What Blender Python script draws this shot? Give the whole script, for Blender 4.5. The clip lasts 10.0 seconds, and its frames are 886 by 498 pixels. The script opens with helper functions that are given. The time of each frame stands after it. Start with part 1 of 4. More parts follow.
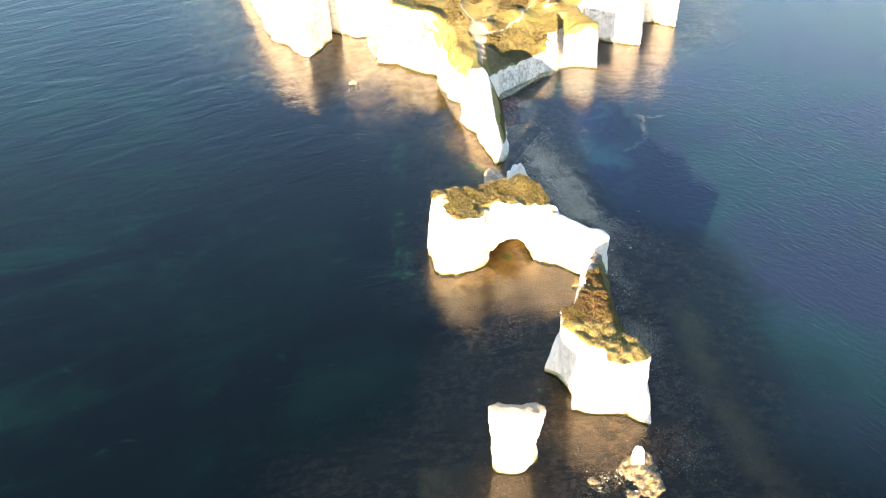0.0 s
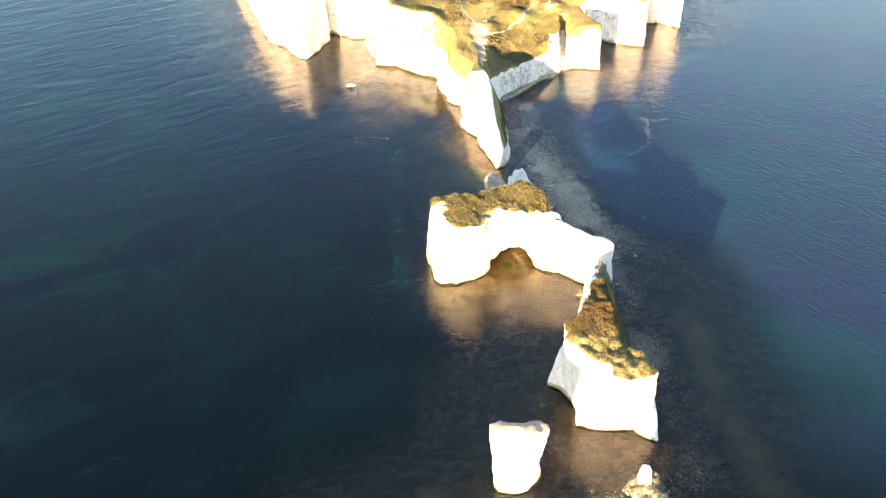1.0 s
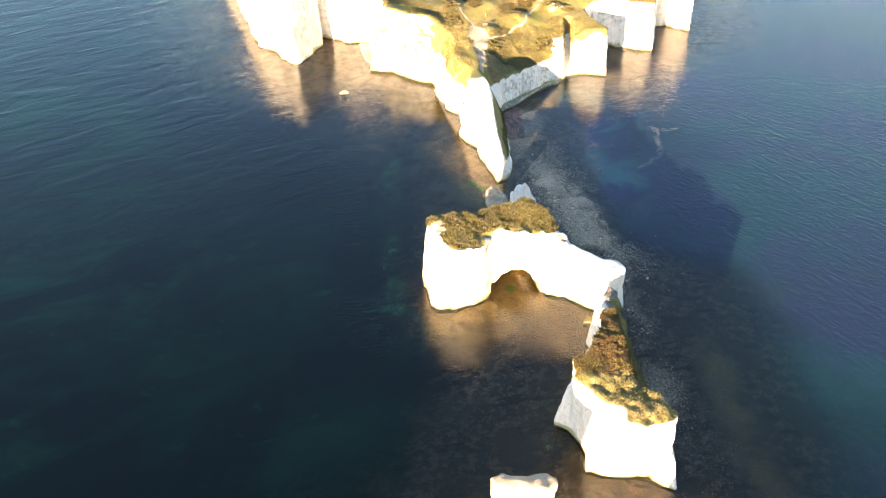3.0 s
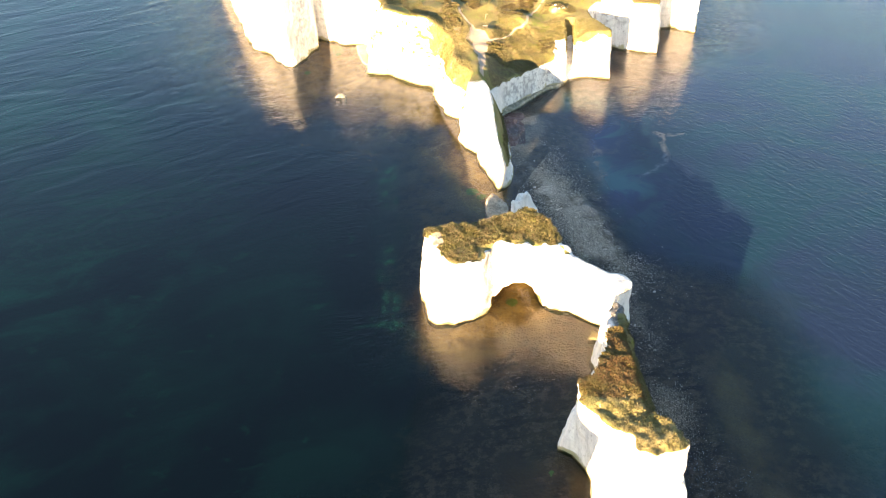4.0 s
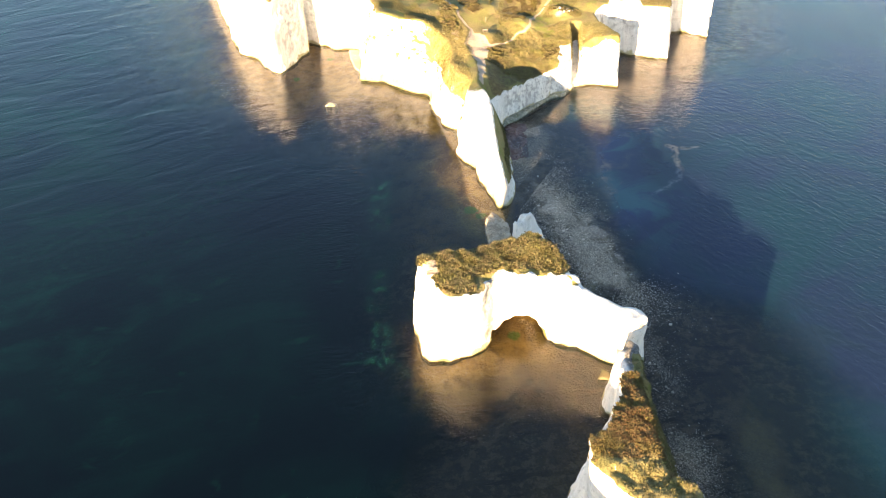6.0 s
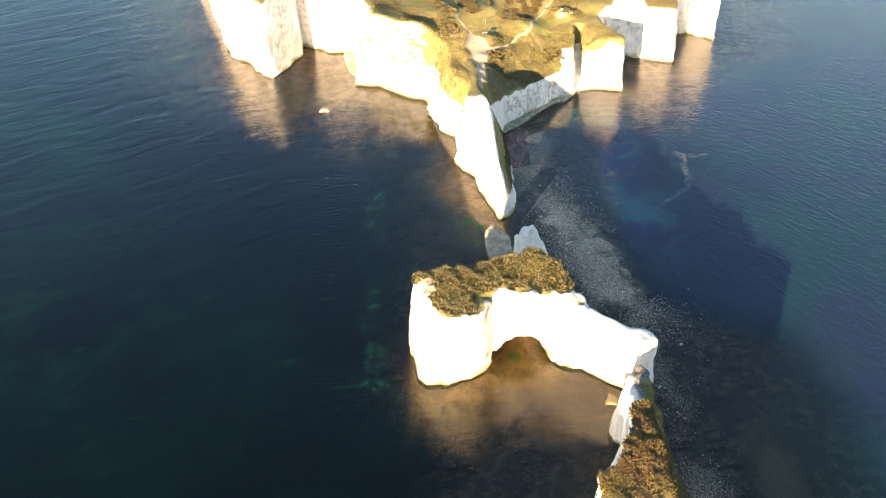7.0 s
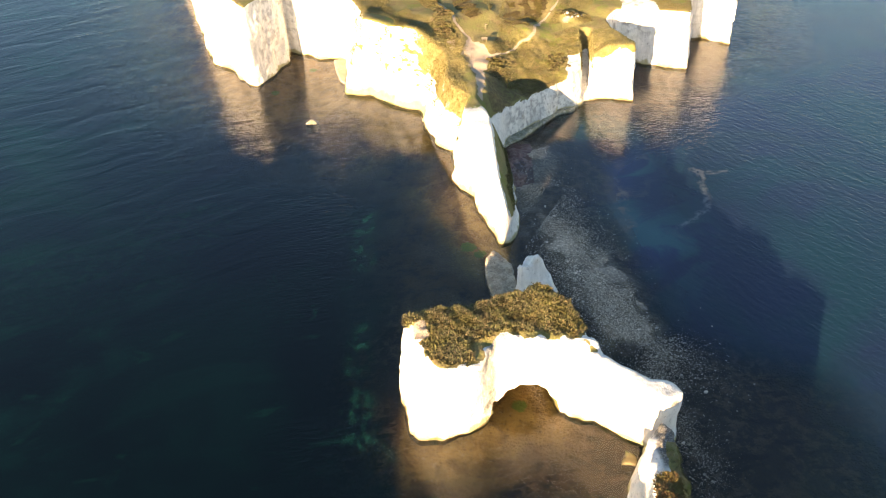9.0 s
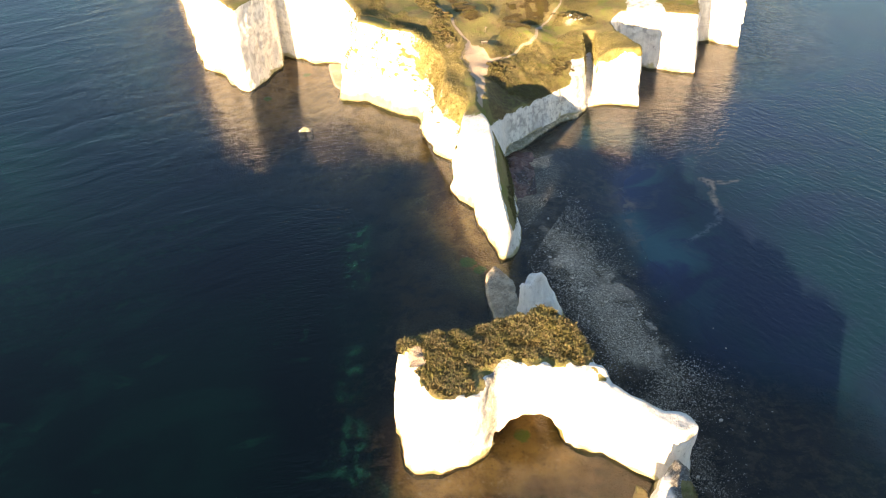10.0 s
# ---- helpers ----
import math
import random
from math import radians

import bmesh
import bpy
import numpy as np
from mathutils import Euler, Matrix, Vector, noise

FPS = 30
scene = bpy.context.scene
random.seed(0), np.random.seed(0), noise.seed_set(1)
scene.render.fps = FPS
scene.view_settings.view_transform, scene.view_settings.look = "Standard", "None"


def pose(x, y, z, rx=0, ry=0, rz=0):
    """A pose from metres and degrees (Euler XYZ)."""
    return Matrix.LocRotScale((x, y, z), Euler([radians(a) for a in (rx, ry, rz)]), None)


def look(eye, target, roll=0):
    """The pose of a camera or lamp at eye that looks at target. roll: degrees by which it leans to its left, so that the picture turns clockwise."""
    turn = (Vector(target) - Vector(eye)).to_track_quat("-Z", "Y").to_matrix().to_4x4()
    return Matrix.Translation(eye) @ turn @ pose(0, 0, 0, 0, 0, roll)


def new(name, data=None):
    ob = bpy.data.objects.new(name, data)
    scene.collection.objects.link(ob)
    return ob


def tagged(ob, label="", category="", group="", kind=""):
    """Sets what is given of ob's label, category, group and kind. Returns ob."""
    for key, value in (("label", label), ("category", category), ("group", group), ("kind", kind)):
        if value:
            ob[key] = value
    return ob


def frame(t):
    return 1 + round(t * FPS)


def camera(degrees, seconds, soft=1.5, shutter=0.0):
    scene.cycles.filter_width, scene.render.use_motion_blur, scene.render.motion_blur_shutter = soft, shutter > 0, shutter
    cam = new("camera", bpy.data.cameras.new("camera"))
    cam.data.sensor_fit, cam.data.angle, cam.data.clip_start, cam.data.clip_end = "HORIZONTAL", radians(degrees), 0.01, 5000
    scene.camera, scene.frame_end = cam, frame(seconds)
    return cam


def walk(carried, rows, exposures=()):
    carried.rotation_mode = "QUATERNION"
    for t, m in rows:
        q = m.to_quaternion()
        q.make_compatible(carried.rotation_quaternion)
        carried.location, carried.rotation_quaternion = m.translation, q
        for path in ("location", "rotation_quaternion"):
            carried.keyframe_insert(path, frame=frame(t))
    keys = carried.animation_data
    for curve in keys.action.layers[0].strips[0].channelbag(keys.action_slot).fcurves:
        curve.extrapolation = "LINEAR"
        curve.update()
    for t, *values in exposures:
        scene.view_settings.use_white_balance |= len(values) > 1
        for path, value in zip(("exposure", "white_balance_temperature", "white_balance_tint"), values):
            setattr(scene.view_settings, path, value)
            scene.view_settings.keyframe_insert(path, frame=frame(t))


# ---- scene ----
cam = camera(57.0, 10.0, 1.0)
PATH = [
    (0, (0.111, -0.13, 136.984), (0.078, 1.464, 135.776), -2.2),
    (0.5, (0.247, 2.797, 136.081), (0.212, 4.391, 134.873), -2.3),
    (1, (0.388, 6.093, 135.026), (0.353, 7.687, 133.818), -2.3),
    (1.5, (0.559, 9.883, 133.748), (0.524, 11.477, 132.541), -2.3),
    (2, (0.754, 13.859, 132.4), (0.719, 15.453, 131.194), -2.4),
    (2.5, (0.934, 17.801, 131.134), (0.898, 19.395, 129.928), -2.4),
    (4, (1.535, 30.292, 126.912), (1.498, 31.887, 125.706), -2.4),
    (4.5, (1.76, 34.715, 125.45), (1.724, 36.31, 124.244), -2.4),
    (5, (2.003, 39.134, 124.021), (1.967, 40.729, 122.815), -2.4),
    (5.5, (2.184, 43.368, 122.684), (2.147, 44.963, 121.478), -2.3),
    (7, (2.824, 57.304, 117.902), (2.787, 58.901, 116.698), -2.4),
    (7.5, (3.05, 62.038, 116.4), (3.012, 63.634, 115.195), -2.5),
    (8, (3.29, 66.662, 114.896), (3.252, 68.259, 113.692), -2.5),
    (8.5, (3.52, 71.292, 113.368), (3.482, 72.89, 112.165), -2.6),
    (9, (3.721, 76.188, 111.74), (3.683, 77.785, 110.537), -2.5),
    (9.5, (3.915, 80.786, 110.243), (3.876, 82.384, 109.04), -2.6),
    (10, (4.154, 85.416, 108.81), (4.115, 87.014, 107.608), -2.6),
]
EXPOSURES = [(0.0, 3.24, 7800, 15), (2.5, 3.11, 7800, 15), (5.0, 2.94, 7800, 15), (7.5, 2.74, 7800, 15), (10.0, 2.42, 7800, 15)]
walk(cam, [(t, look(eye, target, roll)) for t, eye, target, roll in PATH], EXPOSURES)

# ---- light ----
SUN_BEARING, SUN_HEIGHT = 25.0, 11.2
world = bpy.data.worlds.new("world")
scene.world = world
world.use_nodes = True
wn = world.node_tree
sky = wn.nodes.new("ShaderNodeTexSky")
sky.sky_type = "NISHITA"
sky.sun_disc = False
sky.sun_elevation = radians(SUN_HEIGHT)
sky.sun_rotation = radians(180 + SUN_BEARING)
sky.air_density, sky.dust_density, sky.ozone_density = 1.1, 0.3, 3.0
wn.links.new(sky.outputs[0], wn.nodes["Background"].inputs[0])
wn.nodes["Background"].inputs[1].default_value = 0.074
sun = new("sun", bpy.data.lights.new("sun", "SUN"))
sun.data.energy, sun.data.angle, sun.data.color = 5.0, radians(0.5), (1.0, 0.765, 0.50)
sun_way = Vector((math.sin(radians(SUN_BEARING)) * math.cos(radians(SUN_HEIGHT)),
                  math.cos(radians(SUN_BEARING)) * math.cos(radians(SUN_HEIGHT)), -math.sin(radians(SUN_HEIGHT))))
sun.rotation_mode = "QUATERNION"
sun.rotation_quaternion = sun_way.to_track_quat("-Z", "Y")
sun.location = (-100, -200, 120)


# ---- noise and solid shapes on a lattice ----
LATTICE = np.random.RandomState(7).rand(32, 32, 32).astype(np.float32)


def value_noise(x, y, z):
    """Smooth noise from -1 to 1 with a period of one unit between its nodes."""
    out = []
    for a in (x, y, z):
        i = np.floor(a)
        f = (a - i).astype(np.float32)
        i = i.astype(np.int64)
        out.append((i & 31, (i + 1) & 31, f * f * (3 - 2 * f)))
    (x0, x1, u), (y0, y1, v), (z0, z1, w) = out
    a = LATTICE[x0, y0, z0] * (1 - u) + LATTICE[x1, y0, z0] * u
    b = LATTICE[x0, y1, z0] * (1 - u) + LATTICE[x1, y1, z0] * u
    c = LATTICE[x0, y0, z1] * (1 - u) + LATTICE[x1, y0, z1] * u
    d = LATTICE[x0, y1, z1] * (1 - u) + LATTICE[x1, y1, z1] * u
    return 2 * ((a * (1 - v) + b * v) * (1 - w) + (c * (1 - v) + d * v) * w) - 1


def fractal(x, y, z, size, octaves=3, tall=1.0):
    total, gain = 0.0, 1.0
    for k in range(octaves):
        s = 2.03 ** k / size
        total = total + gain * value_noise(x * s + 3.7 * k, y * s + 9.1 * k, z * s / tall + 5.3 * k)
        gain *= 0.5
    return total


def step(a, b, x):
    t = np.clip((x - a) / (b - a), 0, 1)
    return t * t * (3 - 2 * t)


def outline(points, x, y):
    """Signed distance to a closed plan outline, negative inside."""
    best = np.full(x.shape, 1e9)
    inside = np.zeros(x.shape, bool)
    for (ax, ay), (bx, by) in zip(points, points[1:] + points[:1]):
        ex, ey = bx - ax, by - ay
        t = np.clip(((x - ax) * ex + (y - ay) * ey) / (ex * ex + ey * ey + 1e-9), 0, 1)
        best = np.minimum(best, (x - ax - t * ex) ** 2 + (y - ay - t * ey) ** 2)
        if ay != by:
            inside ^= ((ay > y) != (by > y)) & (x < (bx - ax) * (y - ay) / (by - ay) + ax)
    return np.where(inside, -1, 1) * np.sqrt(best)


def along(points, x, y):
    """Distance to an open line on the plan."""
    best = np.full(x.shape, 1e9)
    for (ax, ay), (bx, by) in zip(points, points[1:]):
        ex, ey = bx - ax, by - ay
        t = np.clip(((x - ax) * ex + (y - ay) * ey) / (ex * ex + ey * ey + 1e-9), 0, 1)
        best = np.minimum(best, (x - ax - t * ex) ** 2 + (y - ay - t * ey) ** 2)
    return np.sqrt(best)


def spread(marks, x, y, power=3.0):
    """Heights between marks (x, y, z), by inverse distance."""
    total, weight = 0.0, 0.0
    for mx, my, mz in marks:
        w = 1.0 / ((x - mx) ** 2 + (y - my) ** 2 + 8.0) ** (power / 2)
        total, weight = total + w * mz, weight + w
    return total / weight


def soft_max(a, b, k):
    h = np.clip(0.5 - 0.5 * (b - a) / k, 0, 1)
    return b * (1 - h) + a * h + k * h * (1 - h)


def skin(F, low, cell):
    """The surface F = 0 of a lattice of values, as points and four-sided faces."""
    inside = F < 0
    core = [F[i:F.shape[0] - 1 + i, j:F.shape[1] - 1 + j, k:F.shape[2] - 1 + k] for i in (0, 1) for j in (0, 1) for k in (0, 1)]
    count = sum((c < 0).astype(np.int8) for c in core)
    mixed = (count > 0) & (count < 8)
    cells = np.argwhere(mixed)
    index = np.full(mixed.shape, -1, np.int64)
    index[mixed] = np.arange(len(cells))
    corners = np.array([(i, j, k) for i in (0, 1) for j in (0, 1) for k in (0, 1)])
    values = np.stack([c[mixed] for c in core], 1)
    total, number = np.zeros((len(cells), 3)), np.zeros(len(cells))
    for a in range(8):
        for b in range(a + 1, 8):
            if np.abs(corners[a] - corners[b]).sum() != 1:
                continue
            va, vb = values[:, a], values[:, b]
            cross = (va < 0) != (vb < 0)
            t = np.where(cross, va / np.where(cross, va - vb, 1), 0)
            total += np.where(cross[:, None], corners[a] + t[:, None] * (corners[b] - corners[a]), 0)
            number += cross
    verts = (cells + total / number[:, None]) * cell + np.array(low)
    faces = []
    for axis in range(3):
        u, v = [(1, 2), (2, 0), (0, 1)][axis]
        first = np.take(inside, range(F.shape[axis] - 1), axis)
        second = np.take(inside, range(1, F.shape[axis]), axis)
        for flip, hit in ((False, first & ~second), (True, ~first & second)):
            e = np.argwhere(hit)
            e = e[(e[:, u] > 0) & (e[:, v] > 0) & (e[:, u] < mixed.shape[u]) & (e[:, v] < mixed.shape[v])]
            quad = []
            for du, dv in ((1, 1), (0, 1), (0, 0), (1, 0)):
                c = e.copy()
                c[:, u] -= du
                c[:, v] -= dv
                quad.append(index[c[:, 0], c[:, 1], c[:, 2]])
            quad = np.stack(quad if not flip else quad[::-1], 1)
            faces.append(quad)
    faces = np.concatenate(faces)
    return verts, faces[(faces >= 0).all(1)]


def mesh_of(name, verts, faces, material, smooth=True, attributes=()):
    me = bpy.data.meshes.new(name)
    verts, faces = np.asarray(verts, np.float32), np.asarray(faces, np.int32)
    me.vertices.add(len(verts))
    me.vertices.foreach_set("co", verts.ravel())
    n = faces.shape[1]
    me.loops.add(faces.size)
    me.loops.foreach_set("vertex_index", faces.ravel())
    me.polygons.add(len(faces))
    me.polygons.foreach_set("loop_start", np.arange(0, faces.size, n, dtype=np.int32))
    me.polygons.foreach_set("use_smooth", np.full(len(faces), smooth))
    for key, values in attributes:
        me.attributes.new(key, "FLOAT", "POINT").data.foreach_set("value", np.asarray(values, np.float32))
    me.update()
    me.validate()
    me.materials.append(material)
    return me


def normals_of(me):
    n = np.zeros(len(me.vertices) * 3, np.float32)
    me.vertex_normals.foreach_get("vector", n)
    return n.reshape(-1, 3)


def solid(low, high, cell, shape, detail):
    """A rock: shape(x, y, z) gives the signed distance, detail(x, y, z) the relief near its surface."""
    axes = [np.arange(a, b + cell, cell) for a, b in zip(low, high)]
    x2, y2 = np.meshgrid(axes[0], axes[1], indexing="ij")
    F = shape(x2[:, :, None], y2[:, :, None], axes[2][None, None, :]).astype(np.float32)
    near = np.abs(F) < 3.0
    i, j, k = np.nonzero(near)
    F[near] += detail(axes[0][i], axes[1][j], axes[2][k])
    return skin(F, low, cell)


# ---- materials ----
def material(name):
    m = bpy.data.materials.new(name)
    m.use_nodes = True
    t = m.node_tree
    return m, t, t.nodes["Principled BSDF"]


def node(t, kind, **inputs):
    n = t.nodes.new(kind)
    for key, value in inputs.items():
        n.inputs[key.replace("_", " ")].default_value = value
    return n


def place(t, sx=1.0, sy=1.0, sz=1.0, turn=0.0):
    g = t.nodes.new("ShaderNodeNewGeometry")
    m = t.nodes.new("ShaderNodeMapping")
    m.inputs["Scale"].default_value = (sx, sy, sz)
    m.vector_type = "TEXTURE" if turn else "POINT"
    if turn:
        m.inputs["Rotation"].default_value = (0, 0, radians(turn))
        m.inputs["Scale"].default_value = (1 / sx, 1 / sy, 1 / sz)
    t.links.new(g.outputs["Position"], m.inputs["Vector"])
    return m.outputs[0]


def grain(t, where, scale, detail=4.0, rough=0.6, distortion=0.0):
    n = node(t, "ShaderNodeTexNoise", Scale=scale, Detail=detail, Roughness=rough, Distortion=distortion)
    t.links.new(where, n.inputs["Vector"])
    return n.outputs["Fac"]


def ramp(t, value, *stops):
    r = t.nodes.new("ShaderNodeValToRGB")
    while len(r.color_ramp.elements) < len(stops):
        r.color_ramp.elements.new(0.5)
    for e, (p, c) in zip(r.color_ramp.elements, stops):
        e.position = p
        e.color = (*c, 1) if isinstance(c, tuple) else (c, c, c, 1)
    t.links.new(value, r.inputs[0])
    return r.outputs[0]


def mix(t, fac, a, b, blend="MIX"):
    n = t.nodes.new("ShaderNodeMix")
    n.data_type, n.blend_type = "RGBA", blend
    for s, v in ((n.inputs[0], fac), (n.inputs[6], a), (n.inputs[7], b)):
        if isinstance(v, bpy.types.NodeSocket):
            t.links.new(v, s)
        else:
            s.default_value = (*v, 1) if isinstance(v, tuple) else v
    return n.outputs[2]


def sums(t, op, a, b, c=None):
    n = t.nodes.new("ShaderNodeMath")
    n.operation = op
    for s, v in zip(n.inputs, (a, b, c)):
        if isinstance(v, bpy.types.NodeSocket):
            t.links.new(v, s)
        elif v is not None:
            s.default_value = v
    return n.outputs[0]


def bump(t, bsdf, height, strength, distance):
    b = node(t, "ShaderNodeBump", Strength=strength, Distance=distance)
    t.links.new(height, b.inputs["Height"])
    t.links.new(b.outputs[0], bsdf.inputs["Normal"])
    return b


def attribute(t, name):
    a = t.nodes.new("ShaderNodeAttribute")
    a.attribute_name = name
    return a.outputs["Fac"]


def sharp(t, value, a, b):
    n = t.nodes.new("ShaderNodeMapRange")
    n.interpolation_type = "SMOOTHSTEP"
    n.inputs[1].default_value, n.inputs[2].default_value = a, b
    t.links.new(value, n.inputs[0])
    return n.outputs[0]


def cliff_material():
    """Chalk with streaks, an algae band at the waterline, turf and trodden soil by their own attributes."""
    m, t, b = material("chalk_and_turf")
    p = place(t)
    streak = grain(t, place(t, 1, 1, 0.18), 0.9, 5, 0.65)
    beds = grain(t, place(t, 0.12, 0.12, 1.3), 1.0, 4, 0.6)
    fine = grain(t, p, 2.2, 6, 0.7)
    broad = grain(t, p, 0.12, 3, 0.5)
    chalk = mix(t, ramp(t, streak, (0.3, 1.0), (0.62, 0.0)), (0.80, 0.78, 0.73), (0.60, 0.585, 0.55))
    chalk = mix(t, ramp(t, beds, (0.56, 0.0), (0.72, 0.55)), chalk, (0.55, 0.52, 0.46))
    chalk = mix(t, ramp(t, fine, (0.60, 0.0), (0.75, 0.6)), chalk, (0.42, 0.41, 0.36))
    pits = grain(t, place(t, 1, 1, 0.55), 1.35, 6, 0.72)
    chalk = mix(t, ramp(t, pits, (0.56, 0.0), (0.68, 0.7)), chalk, (0.30, 0.285, 0.25))
    # dark stains, plus painted shade on the middle stack's north knob
    worn = sums(t, "MULTIPLY", attribute(t, "stain"), ramp(t, grain(t, place(t, 1.4, 1.4, 0.35), 2.2, 7, 0.75, 0.3), (0.3, 0.45), (0.52, 1.0)))
    chalk = mix(t, worn, chalk, (0.10, 0.095, 0.085))
    chalk = mix(t, sums(t, "MULTIPLY", attribute(t, "lichen"), sharp(t, sums(t, "ADD", fine, attribute(t, "lichen")), 0.6, 1.2)), chalk, mix(t, grain(t, p, 0.8, 4), (0.44, 0.40, 0.25), (0.26, 0.25, 0.12)))
    algae_fac = sharp(t, sums(t, "ADD", attribute(t, "algae"), sums(t, "MULTIPLY_ADD", fine, 0.7, -0.35)), 0.35, 0.75)
    algae = mix(t, grain(t, p, 0.7, 4), (0.25, 0.20, 0.105), (0.14, 0.11, 0.06))
    algae = mix(t, sharp(t, grain(t, p, 0.16, 3), 0.5, 0.62), algae, (0.10, 0.115, 0.055))
    colour = mix(t, algae_fac, chalk, algae)
    soil = mix(t, grain(t, p, 0.8, 5), (0.34, 0.265, 0.195), (0.44, 0.36, 0.28))
    grass = mix(t, sharp(t, broad, 0.42, 0.58), (0.175, 0.165, 0.062), (0.225, 0.19, 0.085))
    grass = mix(t, sharp(t, grain(t, p, 0.3, 5, 0.7), 0.5, 0.68), grass, (0.175, 0.13, 0.065))
    grass = mix(t, sharp(t, grain(t, p, 0.17, 4, 0.6), 0.52, 0.66), grass, (0.155, 0.175, 0.045))
    grass = mix(t, sums(t, "MULTIPLY", attribute(t, "heath"), ramp(t, grain(t, p, 1.1, 4, 0.7), (0.4, 1.0), (0.62, 0.35))), grass, (0.095, 0.070, 0.038))
    dry = mix(t, sharp(t, grain(t, place(t, 1, 1, 0.4), 0.6, 5, 0.7), 0.4, 0.6), (0.28, 0.225, 0.10), (0.165, 0.14, 0.055))
    grass = mix(t, attribute(t, "dry"), grass, dry)
    grass = mix(t, ramp(t, fine, (0.47, 0.0), (0.72, 0.5)), grass, (0.075, 0.07, 0.026))
    turf_fac = sharp(t, sums(t, "ADD", attribute(t, "turf"), sums(t, "MULTIPLY_ADD", fine, 0.9, -0.45)), 0.42, 0.58)
    colour = mix(t, turf_fac, colour, grass)
    soil_fac = sharp(t, sums(t, "ADD", attribute(t, "soil"), sums(t, "MULTIPLY_ADD", fine, 0.6, -0.3)), 0.40, 0.60)
    colour = mix(t, soil_fac, colour, soil)
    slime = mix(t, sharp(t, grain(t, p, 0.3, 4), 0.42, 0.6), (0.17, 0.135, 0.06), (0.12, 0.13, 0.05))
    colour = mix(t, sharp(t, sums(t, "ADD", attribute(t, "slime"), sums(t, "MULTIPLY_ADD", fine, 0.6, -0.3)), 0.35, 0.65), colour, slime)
    t.links.new(colour, b.inputs["Base Color"])
    b.inputs["Roughness"].default_value = 0.92
    b.inputs["Specular IOR Level"].default_value = 0.2
    bump(t, b, sums(t, "ADD", fine, sums(t, "MULTIPLY", streak, 0.8)), 0.9, 0.35)
    return m


def scrub_material(name, tints):
    m, t, b = material(name)
    g = t.nodes.new("ShaderNodeNewGeometry")
    c = ramp(t, g.outputs["Random Per Island"], *[(i / len(tints), tint) for i, tint in enumerate(tints)])
    p = place(t)
    c = mix(t, sums(t, "MULTIPLY", sharp(t, grain(t, p, 0.22, 4), 0.45, 0.6), 0.5), c, (0.14, 0.125, 0.035))
    c = mix(t, sums(t, "MULTIPLY", sharp(t, grain(t, p, 0.33, 4), 0.5, 0.64), 0.6), c, (0.15, 0.112, 0.05))
    t.links.new(c, b.inputs["Base Color"])
    b.inputs["Roughness"].default_value = 0.85
    b.inputs["Specular IOR Level"].default_value = 0.15
    return m


